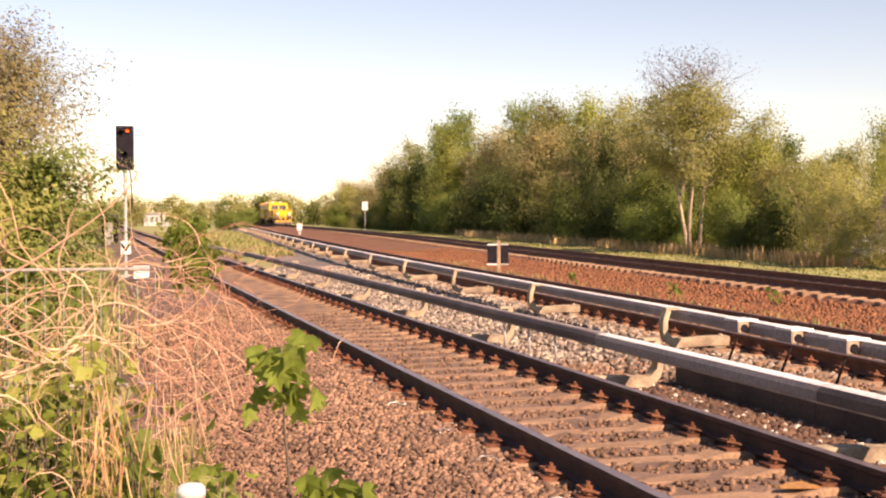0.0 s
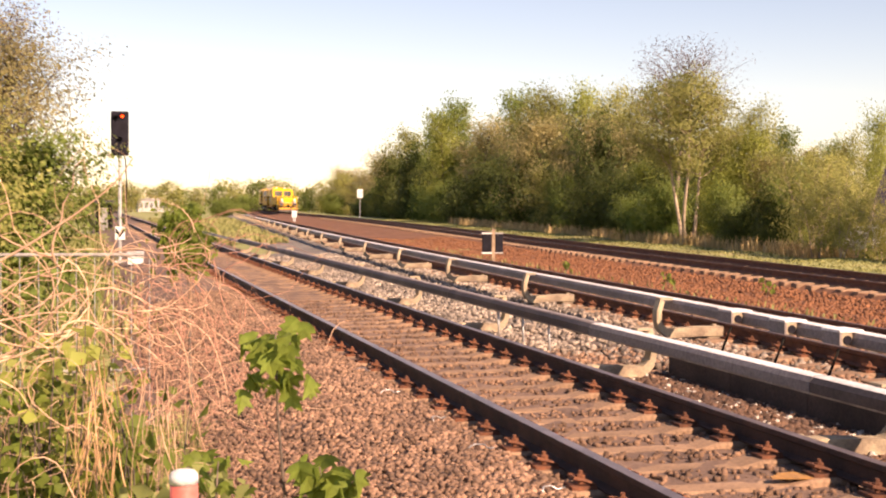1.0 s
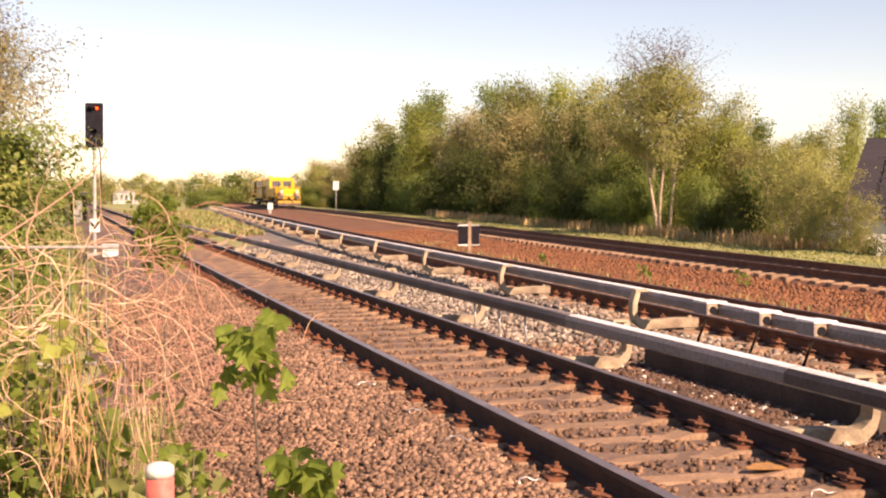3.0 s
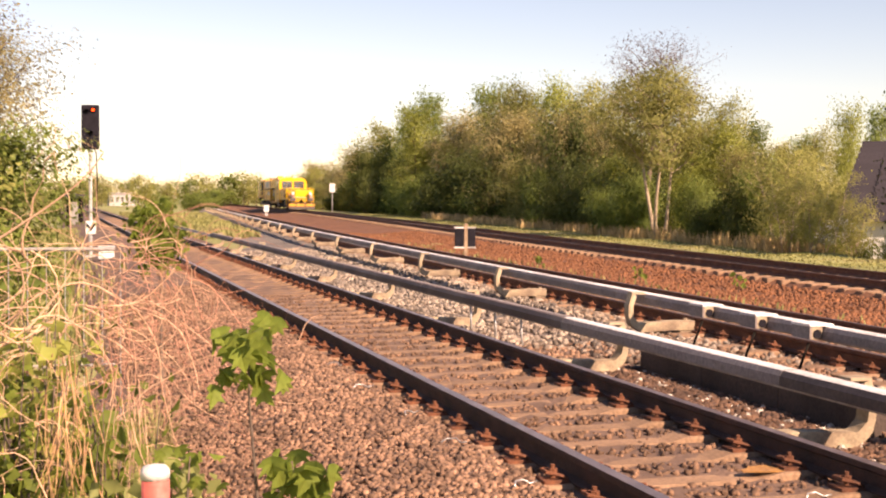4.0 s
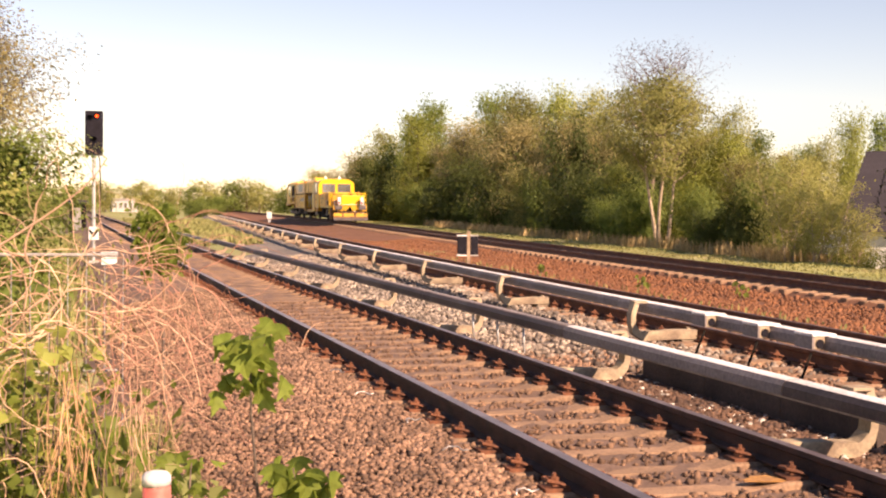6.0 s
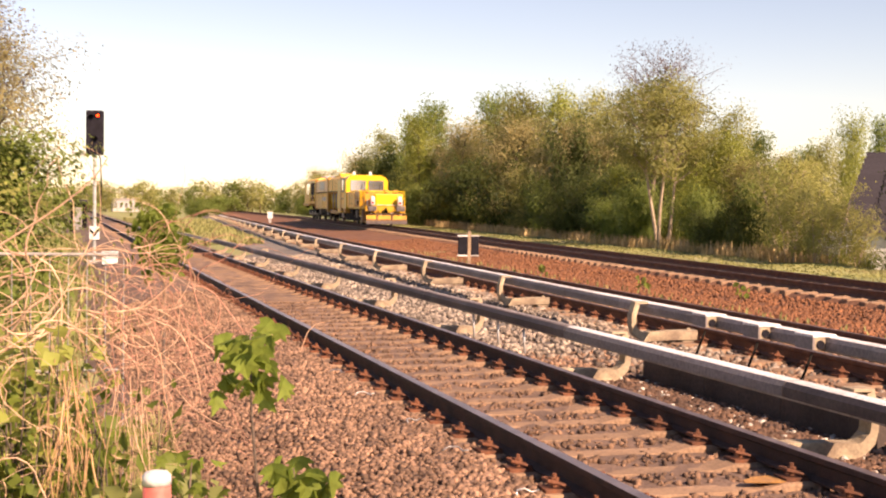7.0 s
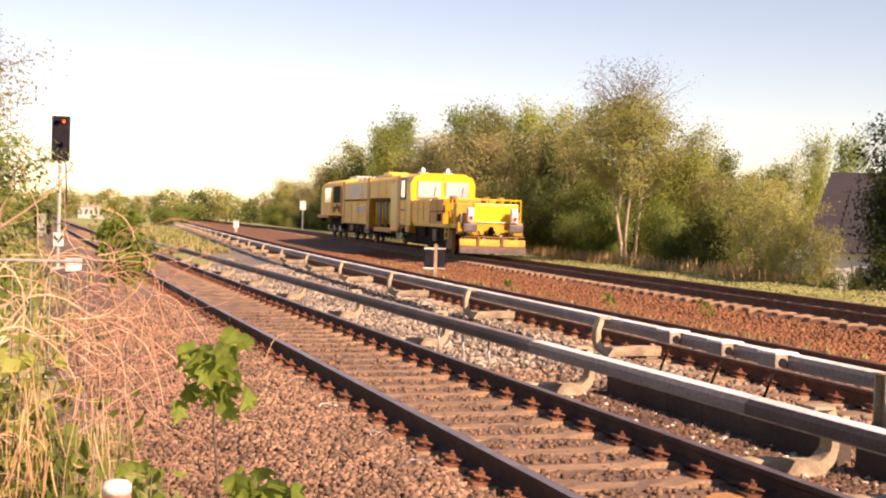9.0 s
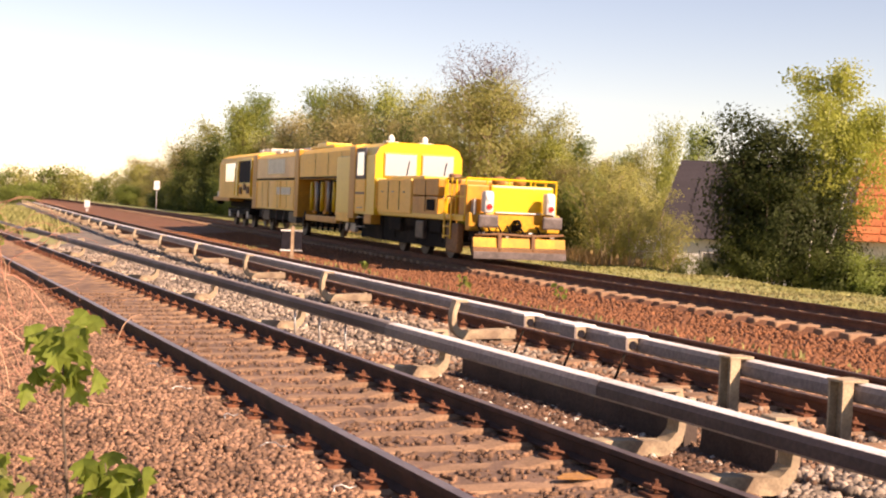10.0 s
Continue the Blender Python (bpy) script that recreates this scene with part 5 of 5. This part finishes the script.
    part("side_strip", Geo().box(-1.411, -1.40, 11.42, 18.75, 2.07, 2.14), M["under"], th, "dark seam strip")
    part("panel_frame", Geo().box(-1.445, -1.434, 21.3, 24.6, 2.3, 2.9, 0.004), M["bare"], rb, "grey vent panel")
    part("panel_frame", Geo().box(-1.432, -1.42, 20.2, 22.8, 1.45, 1.75, 0.004), M["bare"], rb, "faint grey lettering panel")
    for yy in (20.4, 22.3, 24.2, 25.8):
        part("roof_vent", Geo().box(-0.8, 0.5, yy - 0.5, yy + 0.5, 3.2, 3.34, 0.05), M["bare"], rb, "pale roof vent")
    bx("column", "orange", (-1.44, 1.44, 27.02, 27.9, 0.8, 3.15), "orange-brown frame column")
    # rear cab and buffer beam
    rc = cab("rear_cab", 27.95, 37.0, 1.22, 3.34, 1.40, True)
    for y0, y1, z0, z1 in ((28.2, 31.6, 1.86, 1.95), (28.2, 31.6, 2.95, 3.05), (28.2, 28.38, 1.3, 3.0)):
        part("window_frame", Geo().box(-1.455, -1.405, y0, y1, z0, z1, 0.01), M["yellow"], rc, "yellow frame of the cab opening")
    for yy, zz in ((28.8, 1.45), (29.6, 1.6), (30.6, 1.42)):
        part("control_box", Geo().box(-1.47, -1.405, yy, yy + 0.5, zz, zz + 0.32, 0.02), M["rust_paint"], rc, "soiled control box")
    part("side_window", Geo().box(-1.43, -1.405, 28.4, 31.3, 1.95, 2.95, 0.01), M["black"], rc, "dark cab window opening")
    part("side_window", Geo().box(-1.43, -1.405, 32.4, 35.0, 2.0, 2.9, 0.01), M["glass"], rc)
    part("door_frame", Geo().box(-1.45, -1.405, 31.5, 32.1, 1.3, 3.0, 0.01), M["yellow"], rc, "yellow door frame")
    for yy in (28.6, 29.5, 30.6):
        part("roof_vent", Geo().box(-0.6, 0.6, yy - 0.3, yy + 0.3, 3.34, 3.54, 0.05), M["bare"], rc, "pale roof unit")
    bx("rear_deck", "orange", (-1.3, 1.3, 34.5, 39.3, 1.05, 1.25), "rusty rear deck")
    for s in (-1, 1):
        part("buffer", Geo().tube([(s * 0.875, 39.2, 1.0), (s * 0.875, 39.7, 1.0)], 0.16, 10), M["under"], th, smooth=True)
    bx("rear_lamp", "white", (-1.1, -0.85, 38.9, 39.2, 1.26, 1.55), "white rear lamp")
    # underframe and bogies
    for y0, y1 in ((10.9, 13.0), (18.9, 27.4)):
        bx("tank", "under", (-1.2, 1.2, y0, y1, 0.42, 0.86), "dark underframe tank", bev=0.06)
    for y0, y1 in ((1.9, 8.2), (29.5, 36.2)):
        bg = bx("bogie", "under", (-1.12, 1.12, y0 + 0.5, y1 - 0.5, 0.46, 0.74), "black bogie frame", bev=0.05)
        for yy in (y0 + 1.0, (y0 + y1) / 2, y1 - 1.0):
            for s in (-1, 1):
                part("axle_box", Geo().box(s * 1.02 - 0.12, s * 1.02 + 0.12, yy - 0.2, yy + 0.2, 0.28, 0.62, 0.04), M["bare" if y0 > 20 else "under"], bg)
    for k, (y0, y1, z0, z1, mt) in enumerate(((2.6, 3.5, 0.55, 0.9, "under"), (4.1, 4.8, 0.35, 0.85, "wheel"), (6.2, 7.4, 0.5, 0.9, "under"), (11.2, 12.4, 0.3, 0.6, "bare"),
                                               (19.8, 21.2, 0.35, 0.8, "wheel"), (22.4, 23.6, 0.4, 0.8, "under"), (25.0, 26.6, 0.35, 0.8, "wheel"))):
        bx("air_tank" if k % 2 else "valve_box", mt, (-1.24, -1.08, y0, y1, z0, z1), "dirty underframe equipment", bev=0.05)
    for yy in (20.9, 22.6, 24.3, 25.7):
        bx("panel_seam", "under", (-1.426, -1.418, yy, yy + 0.025, 0.9, 2.0), bev=0)
    for yy in (12.6, 14.4, 16.3):
        bx("panel_seam", "under", (-1.406, -1.398, yy, yy + 0.03, 2.18, 2.95), bev=0)
    for yy in (11.6, 12.7, 18.2, 21.8, 23.2, 26.0):
        part("air_pipe", Geo().tube([(-1.26, yy, 0.86), (-1.3, yy + 0.1, 0.5), (-1.22, yy + 0.5, 0.3)], 0.03, 6), M["buffer"], th, "dull air pipe", smooth=True)
    rl = Geo()
    for yy in (28.2, 31.4, 32.2):
        rl.tube([(-1.47, yy, 1.35), (-1.47, yy, 2.6)], 0.022, 6)
    part("handrail", rl, M["yellow"], th)
    for zz in (0.5, 0.8, 1.1):
        bx("step", "bare", (-1.46, -1.30, 9.7, 10.3, zz, zz + 0.03), bev=0.005)
    bx("side_guard", "rust_paint", (-1.34, -1.16, 1.0, 1.9, 0.10, 0.86), "rusty brown wheel guard", bev=0.05)
    for y0, y1 in ((2.2, 8.3), (8.4, 10.8)):
        bx("equipment_box", "under", (-1.12, -0.95, y0, y1, 0.16, 0.98), "dark equipment boxes", bev=0.03)
    for ob in th.children:
        ob.location.z += 0.11
    return th


MACHINE = machine()


def wheelset(y):
    """An axle with two flanged wheels, in the machine's space."""
    g = Geo()
    for s in (-1, 1):
        x = s * 0.75
        g.tube([(x - s * 0.07, 0, 0), (x - s * 0.045, 0, 0)], 0.455, 24)
        g.tube([(x - s * 0.045, 0, 0), (x + s * 0.075, 0, 0)], 0.425, 24)
        g.tube([(x + s * 0.075, 0, 0), (x + s * 0.13, 0, 0)], 0.13, 12)
        for k in range(4):
            a = k * math.pi / 2
            g.tube([(x + s * 0.076, 0.24 * math.cos(a), 0.24 * math.sin(a)), (x + s * 0.09, 0.24 * math.cos(a), 0.24 * math.sin(a))], 0.06, 8)
    g.tube([(-0.7, 0, 0), (0.7, 0, 0)], 0.08, 10)
    w = part("wheelset", g, M["wheel"], MACHINE, "worn steel wheels on an axle")
    w.location = (0, y, 0.425)
    return w


WHEEL_Y = (2.9, 5.05, 7.2, 20.0, 26.4, 30.5, 32.85, 35.2)
WHEELS = [wheelset(y) for y in WHEEL_Y]


# ---- foreground: fence, dry vines, saplings ----
def fence():
    th = empty("wire_fence", pose(0, 0, 0), "grey metal fence overgrown with dry vines", "fence")
    y = 8.75
    for x in (-3.4, -1.55):
        part("post", Geo().tube([(x, y, -0.65), (x, y, 1.18)], 0.028, 8), M["galvanised"], th, "grey steel post")
    for z in (1.11, 0.36):
        part("rail", Geo().tube([(-3.6, y - 0.03, z), (-1.5, y - 0.03, z + 0.004), (0.36, y - 0.03, z)], 0.012, 8), M["bare"], th, "thin grey rail")
    g = Geo()
    for i in range(34):
        x = -3.4 + i * 0.115
        g.tube([(x, y - 0.02, -0.5), (x, y - 0.02, 1.12)], 0.003, 4, cap=False)
    tagged(part("wire_mesh", g, M["galvanised"], th, "thin grey wire mesh"), kind="stuff")
    return th


fence()


def creeper(p, ang, length, curl, sag, steps=12):
    """A wandering stem in the plane across the view, with some depth; ang: its first direction from the horizontal."""
    pts, x, y, z = [], *p
    turn = random.uniform(-curl, curl)
    for k in range(steps + 1):
        pts.append((x, y, max(z, -0.55)))
        turn = 0.75 * turn + random.uniform(-curl, curl) * 0.5
        ang += turn
        dx, dz = math.cos(ang), math.sin(ang)
        dz -= sag * k / steps
        n = math.hypot(dx, dz)
        x, z = x + dx / n * length / steps, z + dz / n * length / steps
        y += random.uniform(-0.03, 0.03)
    return pts


def vines(name, n, where, angs, lens, curl, sag, radius, label, flip=0.0, stuff="vine"):
    """A tangle of dry stems; where() gives a start."""
    g = Geo()
    for i in range(n):
        r = radius[0] + (radius[1] - radius[0]) * random.random() ** 2.2
        pts = creeper(where(), random.uniform(*angs) + (math.pi if random.random() < flip else 0), random.uniform(*lens), curl, sag)
        g.tube(pts, [r * (1 - 0.65 * k / 12) for k in range(13)], 5, cap=False)
    return tagged(part(name, g, M[stuff], smooth=True), label, "dry vines", kind="stuff")


random.seed(31)
vines("dry_vines", 92, lambda: (random.uniform(-1.1, 0.5), random.uniform(7.2, 8.7), random.uniform(0.62, 1.2)), (-0.7, 0.8), (0.5, 1.3), 0.62, 0.75, (0.002, 0.009),
      "tangled tan dry vines arching over the fence", 0.5)
vines("dry_vines", 9, lambda: (random.uniform(-1.2, -0.5), random.uniform(6.9, 7.6), random.uniform(0.45, 0.95)), (0.0, 0.6), (0.9, 1.5), 0.22, 0.5, (0.008, 0.012),
      "thick pale dry branches over the fence")
vines("dry_vines", 20, lambda: (random.uniform(-0.7, 0.75), random.uniform(7.0, 8.4), random.uniform(0.7, 1.1)), (-1.9, -1.2), (0.5, 1.4), 0.36, 0.6, (0.0013, 0.003),
      "thin hanging dry vine ends")
vines("dry_vines", 60, lambda: (random.uniform(0.25, 0.9), random.uniform(6.6, 7.8), random.uniform(0.40, 0.98)), (-2.2, -0.7), (0.4, 1.0), 0.55, 0.3, (0.0012, 0.0026),
      "thin pinkish vine ends hanging over the ballast", stuff="vine_red")
vines("dry_vines", 52, lambda: (random.uniform(0.15, 0.85), random.uniform(7.2, 8.6), random.uniform(0.7, 1.15)), (-1.6, 0.4), (0.4, 1.0), 0.6, 0.8, (0.0014, 0.004),
      "thin reddish vines crowning the heap", 0.4, "vine_red")
vines("dry_stalks", 34, lambda: (random.gauss(0.02, 0.07), random.uniform(6.2, 6.8), random.uniform(0.25, 0.72)), (-1.8, -1.35), (0.6, 1.1), 0.12, 0.3, (0.002, 0.005),
      "upright bundle of orange-tan dry stalks", stuff="stalk")
vines("dry_stalks", 14, lambda: (random.gauss(0.33, 0.05), random.uniform(5.9, 6.5), random.uniform(0.45, 0.75)), (-1.75, -1.4), (0.7, 1.1), 0.14, 0.2, (0.0014, 0.003),
      "thin pale upright stalks")
vines("dry_vines", 70, lambda: (random.uniform(-0.9, 0.45), random.uniform(6.2, 7.4), random.uniform(-0.1, 0.75)), (-0.8, 0.8), (0.25, 0.8), 0.7, 0.6, (0.0014, 0.005),
      "loose tan dry stems low in the weeds", 0.5)
blades("dry_grass", 900, on_ground(5.6, 9.0, lambda y: -0.12 * y, lambda y: 0.07 * y, 1.0), 0.6, M["straw"], "dry straw-coloured grass below the vines", 0.003, 0.6)
blades("grass", 5200, on_ground(5.2, 11.0, lambda y: -0.14 * y, lambda y: 0.08 * y, 1.0), 0.42, M["grass"], "green grass below the vines", 0.006, 0.6)


def weeds(name, n_stems, x0, x1, y0, y1, hmin, hmax, leaves, size, leaf, label):
    g, P = Geo(), []
    for i in range(n_stems):
        x, yv = random.uniform(x0, x1), random.uniform(y0, y1)
        h = random.uniform(hmin, hmax)
        z0 = -0.62
        q = limb_path((x, yv, z0), (random.uniform(-0.15, 0.15), random.uniform(-0.15, 0.15), 1), h, 0.12, 5)
        g.tube(q, [0.008, 0.007, 0.006, 0.005, 0.004, 0.002], 4, cap=False)
        for k in range(leaves):
            t = random.uniform(0.15, 1.0) * 5
            j = min(int(t), 4)
            P.append(q[j].lerp(q[j + 1], t - j) + Vector((random.gauss(0, 0.09), random.gauss(0, 0.09), random.gauss(0, 0.05))))
    th = empty(name, pose(0, 0, 0), label, "weeds", kind="stuff")
    part("stems", g, M["bark"], th)
    V, F = leaf_arrays(np.array([p[:] for p in P]), size, aspect=0.75)
    part("leaves", np_mesh("leaves", V, F, M[leaf]), None, th)
    return th


random.seed(77)
weeds("nettles", 120, -1.0, 0.40, 6.2, 8.4, 0.55, 1.2, 24, 0.085, "lf_fresh", "fresh green nettles among the dry vines")
weeds("nettles", 80, -0.9, 0.45, 5.0, 6.3, 0.35, 0.75, 26, 0.07, "lf_fresh", "low green nettles before the fence")
weeds("nettles", 46, -1.15, 0.12, 6.6, 8.0, 1.1, 1.55, 20, 0.10, "lf_yellow", "tall yellow-green weeds growing through the dry vines")
weeds("nettles", 30, 0.15, 0.62, 5.4, 6.4, 0.5, 0.85, 22, 0.10, "lf_pale", "pale green soft weeds behind the marker post")
weeds("ivy", 26, -1.6, 0.1, 9.0, 11.0, 0.9, 1.75, 40, 0.08, "lf_green", "dense green climbing plants behind the fence")


def lobed_leaf(size):
    """A five-lobed maple leaf, slightly folded along its midrib."""
    rim = [(0, -0.35), (0.28, -0.30), (0.50, -0.12), (0.30, 0.02), (0.52, 0.30), (0.22, 0.28), (0.16, 0.42), (0, 0.72), (-0.16, 0.42), (-0.22, 0.28),
           (-0.52, 0.30), (-0.30, 0.02), (-0.50, -0.12), (-0.28, -0.30)]
    v = [(0, 0.05, 0)] + [(x * size, y * size, -0.35 * abs(x) * size * (1 + y)) for x, y in rim]
    return v, [(0, i, i % 14 + 1) for i in range(1, 15)]


def sapling(x, y, z0, h, n, size, label):
    th = empty("maple_sapling", pose(x, y, z0), label, "sapling", "maple saplings by the track")
    st = limb_path((0, 0, 0), (random.uniform(-0.1, 0.1), 0, 1), h, 0.08, 5)
    part("stem", Geo().tube(st, [0.011, 0.010, 0.008, 0.006, 0.005, 0.003], 6), M["bark"], th, smooth=True)
    v, f = lobed_leaf(1.0)
    leaf_mesh = Geo().add(v, f).mesh("leaf", M["lf_fresh"])
    for i in range(n):
        t = ((0.84 if h > 0.9 else 0.3) + (0.16 if h > 0.9 else 0.68) * i / n) * 5
        j = min(int(t), 4)
        p = st[j].lerp(st[j + 1], t - j)
        a = i * 2.4 + random.uniform(-0.4, 0.4)
        out = random.uniform(0.02, 0.15)
        q = p + Vector((out * math.cos(a), out * math.sin(a), random.uniform(-0.03, 0.05)))
        s = size * random.uniform(0.7, 1.2)
        m = Matrix.Translation(q) @ pose(0, 0, 0, random.uniform(-100, -15), random.uniform(-40, 40), random.uniform(-80, 80)) @ Matrix.Scale(s, 4)
        part("leaf", leaf_mesh, None, th, m=m)
    return th


random.seed(8)
sapling(0.76, 5.0, -0.60, 1.58, 46, 0.088, "maple sapling with fresh green leaves on the ballast edge")
sapling(0.97, 4.95, -0.60, 1.06, 26, 0.115, "small maple sapling with fresh green leaves")
sapling(0.50, 5.6, -0.60, 0.95, 14, 0.075, "thin maple sapling with few leaves")
sapling(12.0, 21.5, float(bed_z(12.0, 21.5)), 0.35, 10, 0.12, "small green weed on the rust-red ballast")
sapling(11.4, 24.5, float(bed_z(11.4, 24.5)), 0.30, 10, 0.12, "small green weed on the rust-red ballast")
sapling(10.9, 29.0, float(bed_z(10.9, 29.0)), 0.32, 10, 0.12, "small green weed on the rust-red ballast")
# one pale bent stem standing by the near rail
tagged(part("dry_stem", Geo().tube([(2.46, 13.95, -0.32), (2.49, 13.95, -0.12), (2.56, 13.92, 0.08), (2.64, 13.9, 0.17), (2.74, 13.9, 0.19)], [0.007, 0.007, 0.006, 0.005, 0.003], 5), M["vine"]),
       "single pale bent dry stem by the rail", "dry stem")


# a few bright steel clips lying beside the near rail
for xx, yy, tt in ((2.46, 6.75, 30), (2.44, 8.05, -20), (2.47, 9.2, 50), (2.42, 10.6, 10), (2.5, 12.1, -40), (3.95, 6.2, 15)):
    g = Geo().tube([(-0.07, 0, 0.0), (-0.03, 0.03, 0.02), (0.03, 0.03, 0.02), (0.06, 0.0, 0.0), (0.10, -0.02, 0.01)], 0.0055, 6)
    ob = part("spring_clip", g, M["bright_clip"], smooth=True, m=pose(xx, yy, float(bed_z(xx, yy)) + 0.035, 0, 0, tt))
    tagged(ob, "loose bright steel spring clip on the ballast", "spring clip", "loose clips on the ballast")


def motions():
    # the machine runs at a steady 16.2 m/s along the far track
    rows = []
    for i in range(21):
        t = i * 0.5
        y = 29.3 + 16.2 * (10 - t)
        turn = -math.degrees(math.atan(float(x_track3(y + 14) - x_track3(y + 4)) / 10))
        tilt = math.degrees(math.atan(float(z_track3(y + 36) - z_track3(y + 3)) / 33))
        rows.append((t, pose(float(x_track3(y)), y, float(z_track3(y)), tilt, 0, turn)))
    walk(MACHINE, rows)
    step = math.degrees(16.2 / FPS / 0.425)
    for w, y in zip(WHEELS, WHEEL_Y):
        walk(w, [(k / FPS, pose(0, y, 0.425, (step * k) % 360)) for k in range(301)])


motions()
